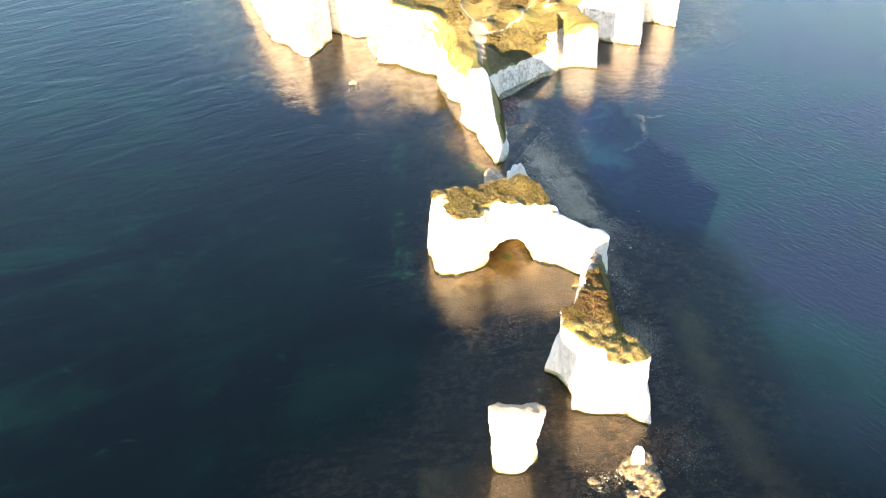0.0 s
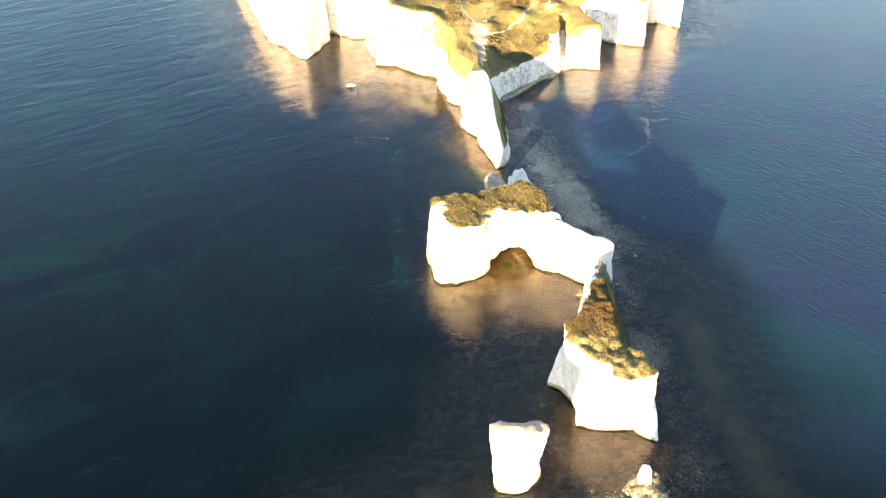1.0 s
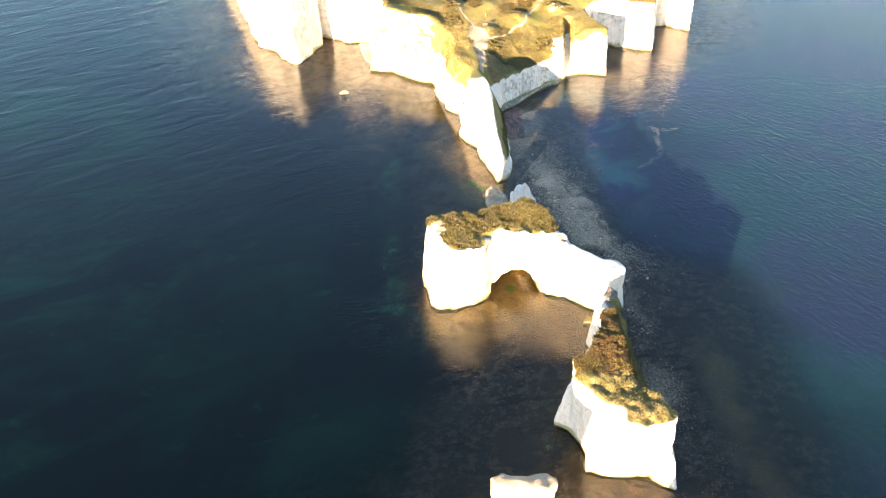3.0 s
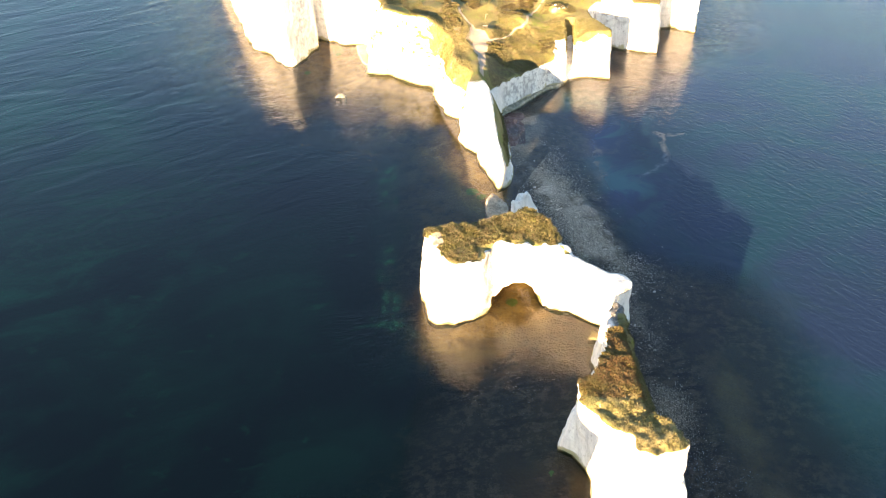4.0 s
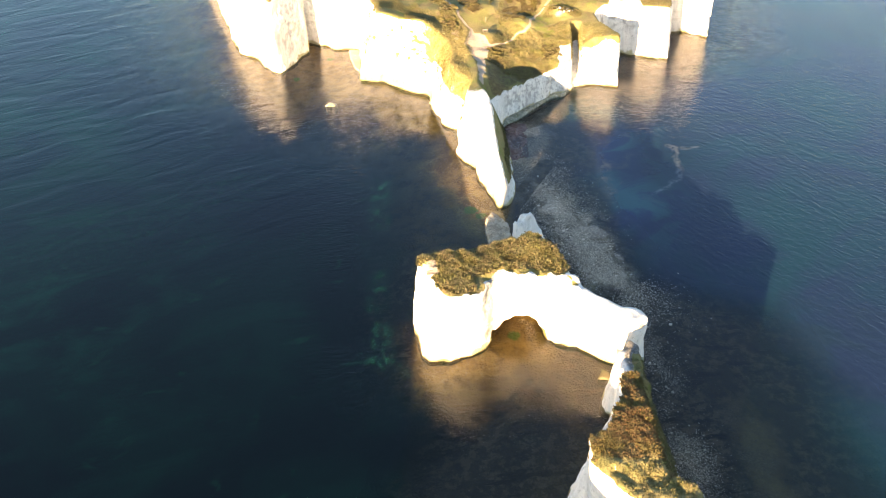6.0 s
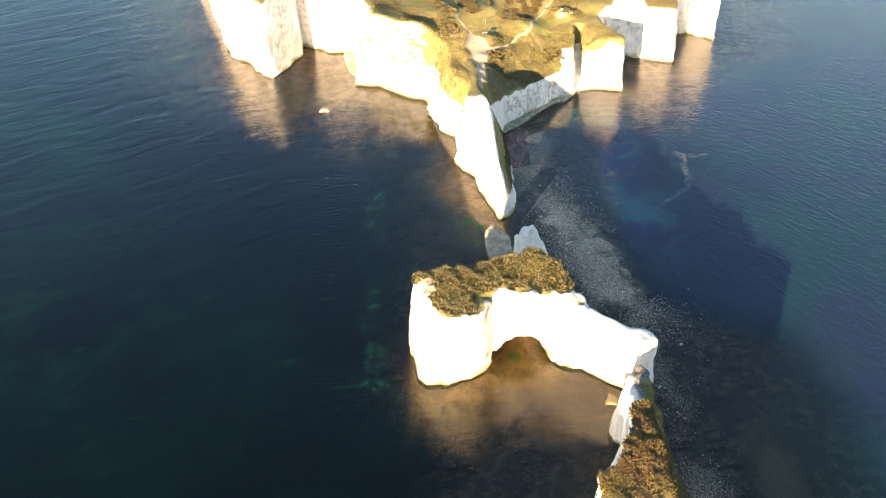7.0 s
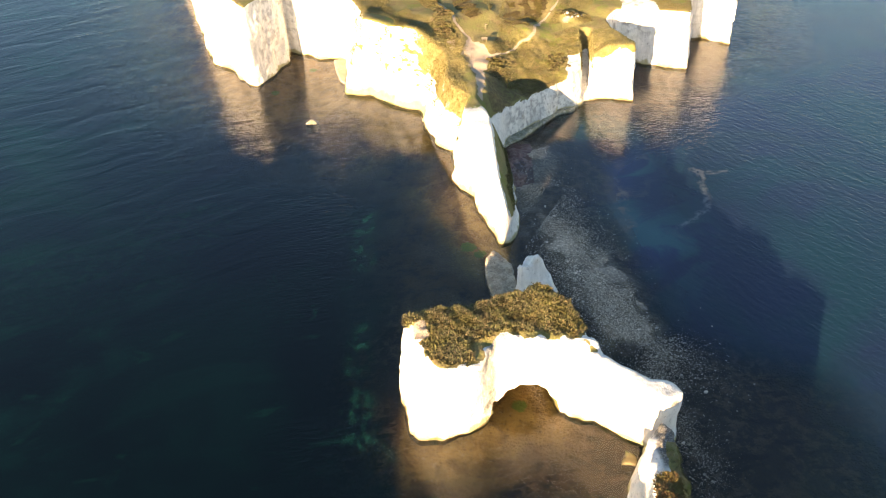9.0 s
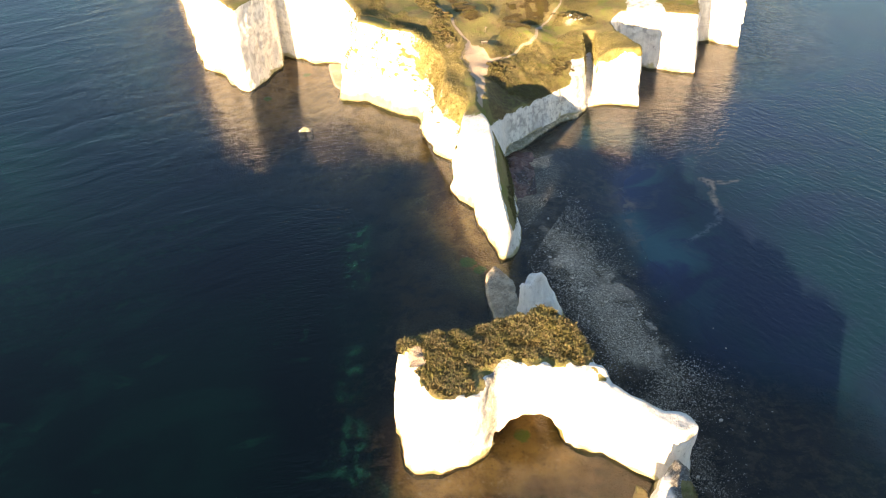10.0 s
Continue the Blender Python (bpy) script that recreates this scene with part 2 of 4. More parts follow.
def seabed_material():
    m, t, b = material("seabed")
    p = place(t)
    stones = t.nodes.new("ShaderNodeTexVoronoi")
    stones.inputs["Scale"].default_value = 1.6
    t.links.new(p, stones.inputs["Vector"])
    pebble = grain(t, p, 2.6, 6, 0.8)
    broad = grain(t, p, 0.11, 4, 0.6)
    weed = mix(t, sharp(t, grain(t, p, 0.3, 6, 0.72), 0.42, 0.62), (0.13, 0.088, 0.042), (0.04, 0.034, 0.02))
    cobble = mix(t, ramp(t, pebble, (0.4, 0.0), (0.66, 1.0)), (0.075, 0.056, 0.032), (0.30, 0.225, 0.13))
    colour = mix(t, sharp(t, broad, 0.42, 0.6), weed, cobble)
    shingle = mix(t, ramp(t, stones.outputs["Distance"], (0.2, 0.0), (0.6, 1.0)), (0.80, 0.64, 0.48), (0.48, 0.37, 0.275))
    shingle = mix(t, ramp(t, pebble, (0.42, 0.75), (0.58, 0.0)), shingle, (0.10, 0.08, 0.066))
    shingle = mix(t, ramp(t, pebble, (0.58, 0.0), (0.70, 0.8)), shingle, (0.78, 0.70, 0.61))
    shingle_fac = sharp(t, sums(t, "ADD", attribute(t, "shingle"), sums(t, "MULTIPLY_ADD", grain(t, p, 0.22, 6, 0.75), 1.5, -0.75)), 0.15, 0.95)
    shingle = mix(t, sharp(t, grain(t, place(t, 1.0, 0.45, 1, 18), 0.10, 4, 0.6), 0.44, 0.62), shingle, (0.17, 0.135, 0.11))
    colour = mix(t, shingle_fac, colour, shingle)
    # gold-brown debris; the cliffs' warm reflection is also put into this colour
    shelf = mix(t, sharp(t, grain(t, p, 0.22, 5, 0.65, 0.5), 0.38, 0.64), (0.56, 0.39, 0.14), (0.30, 0.205, 0.08))
    shelf = mix(t, ramp(t, grain(t, p, 1.4, 5, 0.7), (0.55, 0.0), (0.68, 0.65)), shelf, (0.085, 0.06, 0.03))
    shelf = mix(t, ramp(t, grain(t, p, 1.1, 3, 0.5, 0.4), (0.62, 0.0), (0.68, 0.6)), shelf, (0.62, 0.50, 0.29))
    colour = mix(t, attribute(t, "shelf"), colour, shelf)
    dark = mix(t, sharp(t, grain(t, p, 0.5, 6, 0.75), 0.45, 0.6), (0.042, 0.034, 0.022), (0.155, 0.112, 0.072))
    dark = mix(t, sharp(t, grain(t, place(t, 0.25, 1.0, 1, 8), 0.45, 5, 0.65), 0.52, 0.62), dark, (0.018, 0.016, 0.011))
    dark = mix(t, sharp(t, grain(t, p, 0.09, 4, 0.6), 0.5, 0.62), dark, (0.055, 0.044, 0.030))
    dark = mix(t, ramp(t, grain(t, p, 1.9, 5, 0.7), (0.64, 0.0), (0.72, 0.6)), dark, (0.26, 0.22, 0.15))
    colour = mix(t, sums(t, "MULTIPLY", attribute(t, "reef"), sums(t, "MULTIPLY_ADD", shingle_fac, -0.9, 0.92)), colour, dark)
    weed_fac = sharp(t, sums(t, "ADD", attribute(t, "weed"), sums(t, "MULTIPLY_ADD", grain(t, p, 0.4, 5, 0.7), 1.0, -0.5)), 0.4, 0.65)
    colour = mix(t, weed_fac, colour, mix(t, grain(t, p, 1.5, 4), (0.09, 0.035, 0.03), (0.16, 0.09, 0.07)))
    green_fac = sharp(t, sums(t, "ADD", attribute(t, "green"), sums(t, "MULTIPLY_ADD", grain(t, p, 0.9, 5, 0.7), 1.2, -0.6)), 0.35, 0.75)
    colour = mix(t, sums(t, "MULTIPLY", green_fac, 0.8), colour, mix(t, grain(t, p, 1.4, 4), (0.10, 0.30, 0.06), (0.24, 0.46, 0.12)))
    t.links.new(colour, b.inputs["Base Color"])
    b.inputs["Roughness"].default_value = 0.8
    bump(t, b, sums(t, "ADD", pebble, stones.outputs["Distance"]), 0.6, 0.3)
    return m


def water_material():
    """Clear over the shelf, turbid further out; the gloss alone follows Fresnel."""
    m, t, b = material("sea_water")
    t.nodes.remove(b)
    p = place(t)
    swell = grain(t, place(t, 0.055, 0.15, 1, 27), 1.0, 3, 0.45, 0.7)
    chop = grain(t, place(t, 0.28, 0.78, 1, -55), 1.0, 4, 0.55, 0.3)
    ripple = grain(t, place(t, 0.9, 2.2, 1, -40), 1.0, 3, 0.6, 0.4)
    wash = grain(t, place(t, 0.30, 1.15, 1, 10), 1.0, 4, 0.55, 0.6)
    wind = attribute(t, "wind")
    height = sums(t, "ADD", sums(t, "MULTIPLY", swell, sums(t, "MULTIPLY_ADD", attribute(t, "swell"), 1.0, 0.07)), sums(t, "MULTIPLY", chop, sums(t, "MULTIPLY_ADD", wind, 0.58, 0.02)))
    height = sums(t, "ADD", height, sums(t, "MULTIPLY", ripple, sums(t, "MULTIPLY_ADD", wind, 0.26, 0.015)))
    height = sums(t, "ADD", height, sums(t, "MULTIPLY", wash, attribute(t, "wash")))
    bp = node(t, "ShaderNodeBump", Strength=0.5, Distance=0.5)
    t.links.new(height, bp.inputs["Height"])
    cloud = grain(t, p, 0.016, 4, 0.6, 0.6)
    deep = mix(t, sharp(t, cloud, 0.4, 0.62), (0.0001, 0.0012, 0.0013), (0.0001, 0.0030, 0.0027))
    teal = attribute(t, "teal")
    near = mix(t, sharp(t, grain(t, p, 0.02, 4, 0.6, 0.5), 0.4, 0.62), (0.0001, 0.0014, 0.0075), (0.0001, 0.0031, 0.0078))
    out = mix(t, sharp(t, grain(t, p, 0.03, 5, 0.6, 0.6), 0.38, 0.62), (0.0001, 0.0072, 0.0125), (0.0001, 0.0155, 0.0155))
    far = mix(t, teal, near, out)
    deep = mix(t, attribute(t, "swell"), deep, far)
    drift = sums(t, "MULTIPLY", sharp(t, grain(t, place(t, 0.55, 1.25, 1, 22), 0.05, 6, 0.62, 0.9), 0.46, 0.70), sharp(t, cloud, 0.36, 0.56))
    deep = mix(t, sums(t, "MULTIPLY", drift, sums(t, "MULTIPLY_ADD", teal, 0.75, 0.25)), deep, (0.0002, 0.0105, 0.0088))
    deep = mix(t, sharp(t, grain(t, place(t, 0.7, 1.2, 1, 15), 0.13, 5, 0.65, 0.8), 0.60, 0.74), deep, (0.0004, 0.0085, 0.0064))
    # body colour raised here to stand in for the brighter sky reflection
    bay = mix(t, sharp(t, grain(t, p, 0.022, 4, 0.6, 0.6), 0.40, 0.62), (0.0088, 0.0185, 0.0430), (0.0050, 0.0262, 0.0375))
    bay = mix(t, sharp(t, grain(t, place(t, 0.8, 1.3, 1, -30), 0.028, 4, 0.6, 0.4), 0.54, 0.68), bay, (0.0085, 0.0205, 0.0350))
    # mottled cloudy water, painted paler to lighten the stacks' shadow
    silt_lift = mix(t, sharp(t, grain(t, place(t, 0.8, 1.2, 1, 35), 0.05, 5, 0.6, 0.8), 0.45, 0.57), (0.016, 0.031, 0.076), (0.022, 0.080, 0.094))
    silt_lift = mix(t, sharp(t, grain(t, p, 0.09, 5, 0.65, 0.6), 0.56, 0.70), silt_lift, (0.072, 0.080, 0.092))
    deep = mix(t, attribute(t, "bay"), deep, mix(t, attribute(t, "silt_lift"), bay, silt_lift))
    sand = sums(t, "MULTIPLY", attribute(t, "sand"), sharp(t, grain(t, p, 0.42, 4, 0.65, 0.6), 0.47, 0.64))
    deep = mix(t, sand, deep, (0.003, 0.036, 0.025))
    plume = sums(t, "MULTIPLY", attribute(t, "plume"), sharp(t, grain(t, p, 0.35, 5, 0.65, 0.5), 0.4, 0.62))
    deep = mix(t, plume, deep, (0.17, 0.13, 0.10))
    deep = mix(t, sums(t, "MULTIPLY", attribute(t, "foam_and_sun"), sharp(t, grain(t, p, 0.9, 4, 0.7), 0.38, 0.56)), deep, (0.26, 0.27, 0.27))
    body = t.nodes.new("ShaderNodeBsdfDiffuse")
    t.links.new(deep, body.inputs["Color"])
    clear = t.nodes.new("ShaderNodeBsdfTransparent")
    clear.inputs[0].default_value = (0.87, 0.84, 0.76, 1)
    gloss = node(t, "ShaderNodeBsdfGlossy", Roughness=0.055)
    gloss.inputs[0].default_value = (0.96, 0.95, 0.99, 1)
    t.links.new(bp.outputs[0], gloss.inputs["Normal"])
    under = t.nodes.new("ShaderNodeMixShader")
    t.links.new(attribute(t, "clear"), under.inputs[0])
    t.links.new(body.outputs[0], under.inputs[1])
    t.links.new(clear.outputs[0], under.inputs[2])
    fres = node(t, "ShaderNodeFresnel", IOR=1.33)
    t.links.new(bp.outputs[0], fres.inputs["Normal"])
    top = t.nodes.new("ShaderNodeMixShader")
    t.links.new(fres.outputs[0], top.inputs[0])
    t.links.new(under.outputs[0], top.inputs[1])
    t.links.new(gloss.outputs[0], top.inputs[2])
    t.links.new(top.outputs[0], t.nodes["Material Output"].inputs[0])
    return m


def stone_material(name, dark, light):
    m, t, b = material(name)
    g = t.nodes.new("ShaderNodeNewGeometry")
    c = mix(t, g.outputs["Random Per Island"], dark, light)
    c = mix(t, ramp(t, grain(t, place(t), 3.0, 4), (0.5, 0.0), (0.75, 0.5)), c, dark)
    t.links.new(c, b.inputs["Base Color"])
    b.inputs["Roughness"].default_value = 0.8
    return m


CLIFF = cliff_material()
SCRUB = scrub_material("dry_scrub", [(0.20, 0.16, 0.08), (0.145, 0.135, 0.055), (0.115, 0.122, 0.048), (0.17, 0.12, 0.065), (0.25, 0.21, 0.12), (0.07, 0.07, 0.03)])
RED_SCRUB = scrub_material("red_scrub", [(0.165, 0.082, 0.034), (0.125, 0.078, 0.036), (0.18, 0.115, 0.055), (0.095, 0.052, 0.025), (0.11, 0.095, 0.04)])
HEATH = scrub_material("heath", [(0.12, 0.092, 0.05), (0.085, 0.07, 0.036), (0.155, 0.125, 0.07), (0.06, 0.05, 0.026)])
DRY_GRASS = scrub_material("dry_grass", [(0.32, 0.26, 0.11), (0.24, 0.20, 0.075), (0.40, 0.34, 0.18), (0.17, 0.16, 0.05)])
GREEN_TUFT = scrub_material("green_tuft", [(0.12, 0.135, 0.03), (0.085, 0.11, 0.028), (0.16, 0.16, 0.05), (0.06, 0.08, 0.02)])
SEABED = seabed_material()
WATER = water_material()
def reef_material():
    m, t, b = material("weedy_reef")
    p = place(t)
    c = mix(t, sharp(t, grain(t, p, 0.9, 6, 0.75), 0.46, 0.6), (0.075, 0.063, 0.038), (0.24, 0.205, 0.14))
    c = mix(t, sharp(t, grain(t, p, 0.5, 4), 0.55, 0.65), c, (0.13, 0.10, 0.035))
    t.links.new(c, b.inputs["Base Color"])
    b.inputs["Roughness"].default_value = 0.7
    bump(t, b, grain(t, p, 2.5, 6, 0.75), 1.0, 0.3)
    return m


REEF = reef_material()


def mottled_material(name, a, b_, c_):
    m, t, b = material(name)
    p = place(t)
    c = mix(t, sharp(t, grain(t, p, 0.6, 6, 0.75), 0.42, 0.6), a, b_)
    c = mix(t, sharp(t, grain(t, p, 1.7, 5, 0.7), 0.55, 0.66), c, c_)
    t.links.new(c, b.inputs["Base Color"])
    b.inputs["Roughness"].default_value = 0.75
    bump(t, b, grain(t, p, 2.5, 6, 0.75), 0.9, 0.25)
    return m


LEDGE = mottled_material("wet_ledge", (0.16, 0.16, 0.10), (0.34, 0.33, 0.26), (0.52, 0.50, 0.44))
WEEDS = mottled_material("wet_weed", (0.13, 0.07, 0.065), (0.22, 0.14, 0.125), (0.035, 0.026, 0.024))
SLAB = mottled_material("worn_slab", (0.25, 0.205, 0.145), (0.42, 0.36, 0.27), (0.14, 0.118, 0.085))
CHALK_STONE = stone_material("chalk_stone", (0.16, 0.155, 0.14), (0.40, 0.395, 0.37))
PALE_STONE = stone_material("pale_stone", (0.085, 0.064, 0.047), (0.74, 0.60, 0.46))


# ---- plan of the rocks ----
ARCH_BASE = [(-8.2, 181.5), (-7.0, 177.3), (-6.2, 173.3), (-5.7, 171.4), (-3.8, 169.7), (0.6, 169.5), (3.6, 170.4), (6.7, 172.2), (9.5, 174.6),
             (12, 175.6), (20, 175.6), (22.7, 173.8), (26.4, 172.8), (29.1, 170.8), (32.0, 168.4), (34.6, 166.8), (36.6, 165.6), (38.6, 166.6), (40.4, 168.6),
             (40.0, 171.2), (36, 172.5), (31, 175.5), (28, 179), (26.5, 184), (22, 189), (17.5, 191.5), (12, 189), (4, 187), (-3, 186), (-7.5, 185)]
ARCH_TOP = [(-5.4, 180.5), (-3.9, 175.3), (-1.9, 170.1), (-0.1, 168.9), (2.1, 167.9), (6.7, 169.1), (7.9, 173.0), (11.6, 175.7), (16.3, 175.4),
            (18.7, 176.0), (22.8, 175.0), (25.5, 172.0), (28.5, 168.8), (33.0, 165.5), (35.8, 163.8), (37.4, 164.8), (39.2, 166.2), (37.9, 167.9),
            (34.2, 168.2), (30.2, 170.2), (27.7, 172.2), (26.2, 175.8), (25.1, 177.8), (23.8, 182.0), (21.3, 185.7), (17.6, 189.1), (12.3, 186.0),
            (5.3, 183.9), (-2.6, 182.4), (-5.0, 181.5)]
MID_BASE = [(19.5, 132.8), (22.3, 131.4), (23.8, 127.9), (24.8, 125.3), (24.6, 121.2), (29.1, 120.2), (36.4, 120.3), (37.9, 118.0), (40.4, 117.0),
            (41.5, 118.5), (42.6, 124.8), (42.2, 131), (40.4, 138.7), (39.8, 144), (38.4, 151), (37.4, 159), (39, 164.8), (34.3, 167), (31.7, 161.9),
            (30.2, 159.2), (29.5, 156.5), (29.9, 154.3), (31.2, 153.5), (30.5, 150.5), (27, 145), (23, 139), (20, 135)]
MID_TOP = [(22.6, 132.3), (21.6, 128.4), (24.0, 125.3), (26.7, 121.6), (30.0, 119.8), (30.3, 117.0), (32.7, 115.9), (37.0, 116.8), (39.0, 117.9),
           (38.5, 121.0), (36.2, 125.6), (35.4, 128.5), (35.0, 134), (35.0, 142.0), (34.6, 148.8), (35.3, 156.4), (34.7, 159.9), (33.0, 158.5),
           (31.5, 153.3), (29.3, 142.3), (25.4, 134.8)]
OLD_BASE = [(6.4, 106.4), (7.2, 105.0), (10.1, 104.4), (13.0, 104.9), (15.0, 107.2), (15.8, 109.0), (14.0, 110.5), (10.0, 111.0), (7.0, 109.5)]
OLD_TOP = [(5.6, 106.1), (7.2, 107.2), (11.5, 107.0), (14.8, 107.6), (16.4, 106.2), (16.3, 104.7), (14.5, 104.0), (9.1, 103.8), (6.0, 105.0)]
HEAD_WEST = [(-115, 432), (-100, 395), (-85, 355), (-78, 336), (-75, 331), (-68, 325), (-64, 318), (-60.5, 313), (-58, 312.5), (-56.4, 314.3),
             (-54.4, 320.4), (-51.0, 328.6), (-51.2, 338), (-45.9, 335), (-40, 332), (-31, 330), (-30.2, 318), (-29.9, 311.5), (-30, 304.7), (-21.5, 303.4),
             (-14.5, 297.5), (-7, 292.5), (-1.3, 272), (3.1, 268), (2.6, 254.4), (6.9, 246.8), (8.2, 239.7), (10.9, 232), (13, 224.6)]
HEAD_EAST = [(16.2, 226), (17.9, 229.4), (18.3, 238), (17.7, 251), (17.2, 267), (17.2, 270), (18.6, 273.6), (21.6, 277.2), (26, 281.6), (30, 285),
             (34, 288.6), (38, 290), (42.1, 295.8), (46.2, 296.5), (56.2, 294), (57.0, 300), (55.0, 307.5), (53.0, 313.5), (52.4, 318), (55.5, 321.5), (63.1, 320.7), (69, 318), (76.9, 314.7), (83, 339), (87.8, 338.7),
             (95.5, 331.7), (101, 352), (108, 390), (115, 432)]
HEAD = HEAD_WEST + HEAD_EAST
HEAD_MARKS = [(-62, 318, 25), (-75, 340, 26), (-45, 345, 24), (-25, 310, 22), (-10, 302, 21.8), (-3, 285, 18), (4, 268, 17), (2, 279, 16.6), (6, 276, 16.0), (7, 284, 15.6), (5, 292, 16.4), (8, 298, 17), (10, 255, 17),
              (12, 243, 16), (13.5, 228, 10.5), (11, 280, 16.0), (12, 290, 16.6), (14, 300, 18), (0, 315, 20.3), (12, 320, 19.5), (30, 330, 20.5), (25, 310, 18.5), (19.5, 276, 8.6), (24, 281.5, 8.4),
              (29, 286.5, 8.2), (33, 290, 8.6), (17, 280, 9.8), (16.5, 287, 11.5), (13, 284, 15.6), (11, 273, 15.8), (22, 285, 9.6), (24, 291, 11.5), (30, 293, 10.8), (26, 299, 13.5), (33, 297, 12), (19, 297, 15), (36, 293, 10.5), (39, 297, 11.5), (40, 303, 14), (40.5, 299, 13), (50, 297, 16.5), (55, 295, 17.5), (45, 310, 15.5), (53, 306, 16.2), (50, 316, 15.8), (54, 325, 17.6), (62, 330, 18.5),
              (62, 324, 18), (74, 318, 18), (88, 336, 20), (0, 360, 23.5), (-60, 380, 30), (60, 370, 24), (0, 430, 33)]
HEAD_INSET = [(-62, 318, 2.0), (-75, 340, 2.0), (-48, 334, 1.5), (-22, 305, 7.0), (-8, 295, 9.0), (0, 270, 5.0), (4, 254, 3.0), (9, 236, 2.5),
              (18, 240, 1.0), (17, 262, 1.0), (25, 279, 1.0), (34, 288, 1.0), (50, 295, 2.0), (56, 296, 0.7), (70, 318, 1.0), (90, 336, 1.0), (0, 430, 2)]


def cliff_relief(x, y, z, size=1.0):
    return size * (0.75 * fractal(x, y, z, 5.0, 3, 2.6) + 0.24 * fractal(x, y, z, 1.5, 3, 0.8) + 0.06 * fractal(x, y, z, 0.7, 2, 1.5))


def ledge(d, x, y, z):
    """A wave-cut ledge at the waterline."""
    return np.maximum(d + 0.35 - 0.9 * fractal(x, y, z * 0, 6.0, 3), z - 0.15 - 0.3 * fractal(x, y, z * 0, 2.0, 2))


def dress(verts, me, turf_above, soil=None):
    """Attributes for the material: turf, algae, soil."""
    x, y, z = verts.T
    up = normals_of(me)[:, 2]
    turf = step(0.45, 0.8, up + 0.18 * fractal(x, y, z, 2.5, 2)) * step(turf_above, turf_above + 2.0, z)
    algae = 1 - step(-0.2, 0.7, z + 0.5 * fractal(x, y, z, 4.0, 2))
    stain = 0.25 * step(0.1, 0.7, fractal(x, y, z, 7.0, 2)) * (1 - step(0.5, 0.8, up))
    lichen = 1 - step(0.2, 1.6, z + 1.3 * fractal(x, y, z, 2.4, 4) - 1.7 * (1 - step(5, 9, x)) * step(-31, -28, x) * step(285, 292, y))
    return [("turf", turf), ("algae", algae), ("lichen", lichen), ("dry", np.zeros(len(x))), ("stain", stain), ("soil", np.zeros(len(x)) if soil is None else soil(x, y, z))]


def rock(name, low, high, cell, shape, detail, turf_above, parent=None, soil=None, adjust=None):
    verts, faces = solid(low, high, cell, shape, detail)
    me = mesh_of(name, verts, faces, CLIFF)
    extra = dress(verts, me, turf_above, soil)
    if adjust:
        extra = adjust(verts, me, extra)
    for key, values in extra:
        me.attributes.new(key, "FLOAT", "POINT").data.foreach_set("value", np.asarray(values, np.float32))
    ob = new(name, me)
    ob.parent = parent
    return ob, verts, faces, dict(extra)


def thing(name, label, category, group="", at=(0, 0, 0)):
    ob = new(name)
    ob.location = at
    return tagged(ob, label, category, group)


def two_outlines(base, top, height, x, y, z, round_by=0.7):
    f = np.clip(z / 18.0, -0.15, 1.05)
    d = outline(base, x[:, :, 0], y[:, :, 0])[:, :, None] * (1 - f) + outline(top, x[:, :, 0], y[:, :, 0])[:, :, None] * f
    return d, soft_max(d, z - height, round_by)


# ---- sea ----
def sheet_axis(lo, hi, spacing, far):
    inner = np.arange(lo, hi + spacing, spacing)
    grow = []
    s, v = spacing, 0.0
    while v < far:
        s *= 1.25
        v += s
        grow.append(v)
    grow = np.array(grow)
    return np.concatenate([lo - grow[::-1], inner, inner[-1] + grow])


def sheet(name, xs, ys, height, material, attributes):
    x, y = np.meshgrid(xs, ys, indexing="ij")
    z = height(x, y)
    n, m = x.shape
    i = np.arange(n * m).reshape(n, m)
    faces = np.stack([i[:-1, :-1], i[1:, :-1], i[1:, 1:], i[:-1, 1:]], -1).reshape(-1, 4)
    verts = np.stack([x, y, z], -1).reshape(-1, 3)
    return new(name, mesh_of(name, verts, faces, material, True, [(k, f(x, y).ravel()) for k, f in attributes]))


SHOAL_LINE = [(22, 268), (24, 250), (24, 236), (30, 222), (32, 208), (37, 196), (43, 183), (47, 165), (48, 145), (50, 128)]
SUNKEN = [(57.5, 155), (57.1, 144), (56.7, 135), (57.8, 124), (60.3, 110), (62, 98)]
LEE = [(4, 232), (2, 216), (-3, 202), (-8, 190), (-11, 176)]
COVE_FLAT = [(16, 230), (18, 250), (17, 268), (26, 279), (36, 288), (41, 291), (35, 279), (33.5, 262), (31.5, 250), (26, 242)]
BROWN_PATCH = [(-29, 103), (-20, 106), (-12, 109), (-8, 102)]
TIP_SHALLOW = [(1, 256), (4.5, 243), (8, 231), (9.5, 222)]
ROCKY = [(20, 126), (17, 138), (13, 150), (6, 132), (1, 116)]
EAST_REEF = [(47, 165), (49, 148), (50, 130), (49, 112), (47, 98)]
REEF_LINE = [(50, 128), (45, 112), (34, 101), (20, 97), (4, 96), (-10, 98)]


def rocks_distance(x, y):
    d = outline(HEAD, x, y)
    for plan in (ARCH_BASE, MID_BASE, OLD_BASE):
        d = np.minimum(d, outline(plan, x, y))
    return d


def shoal_amount(x, y):
    return 0.95 - 0.95 * step(1, 15, along(SHOAL_LINE[:6], x, y) + 5 * fractal(x, y, x * 0, 14.0, 3))


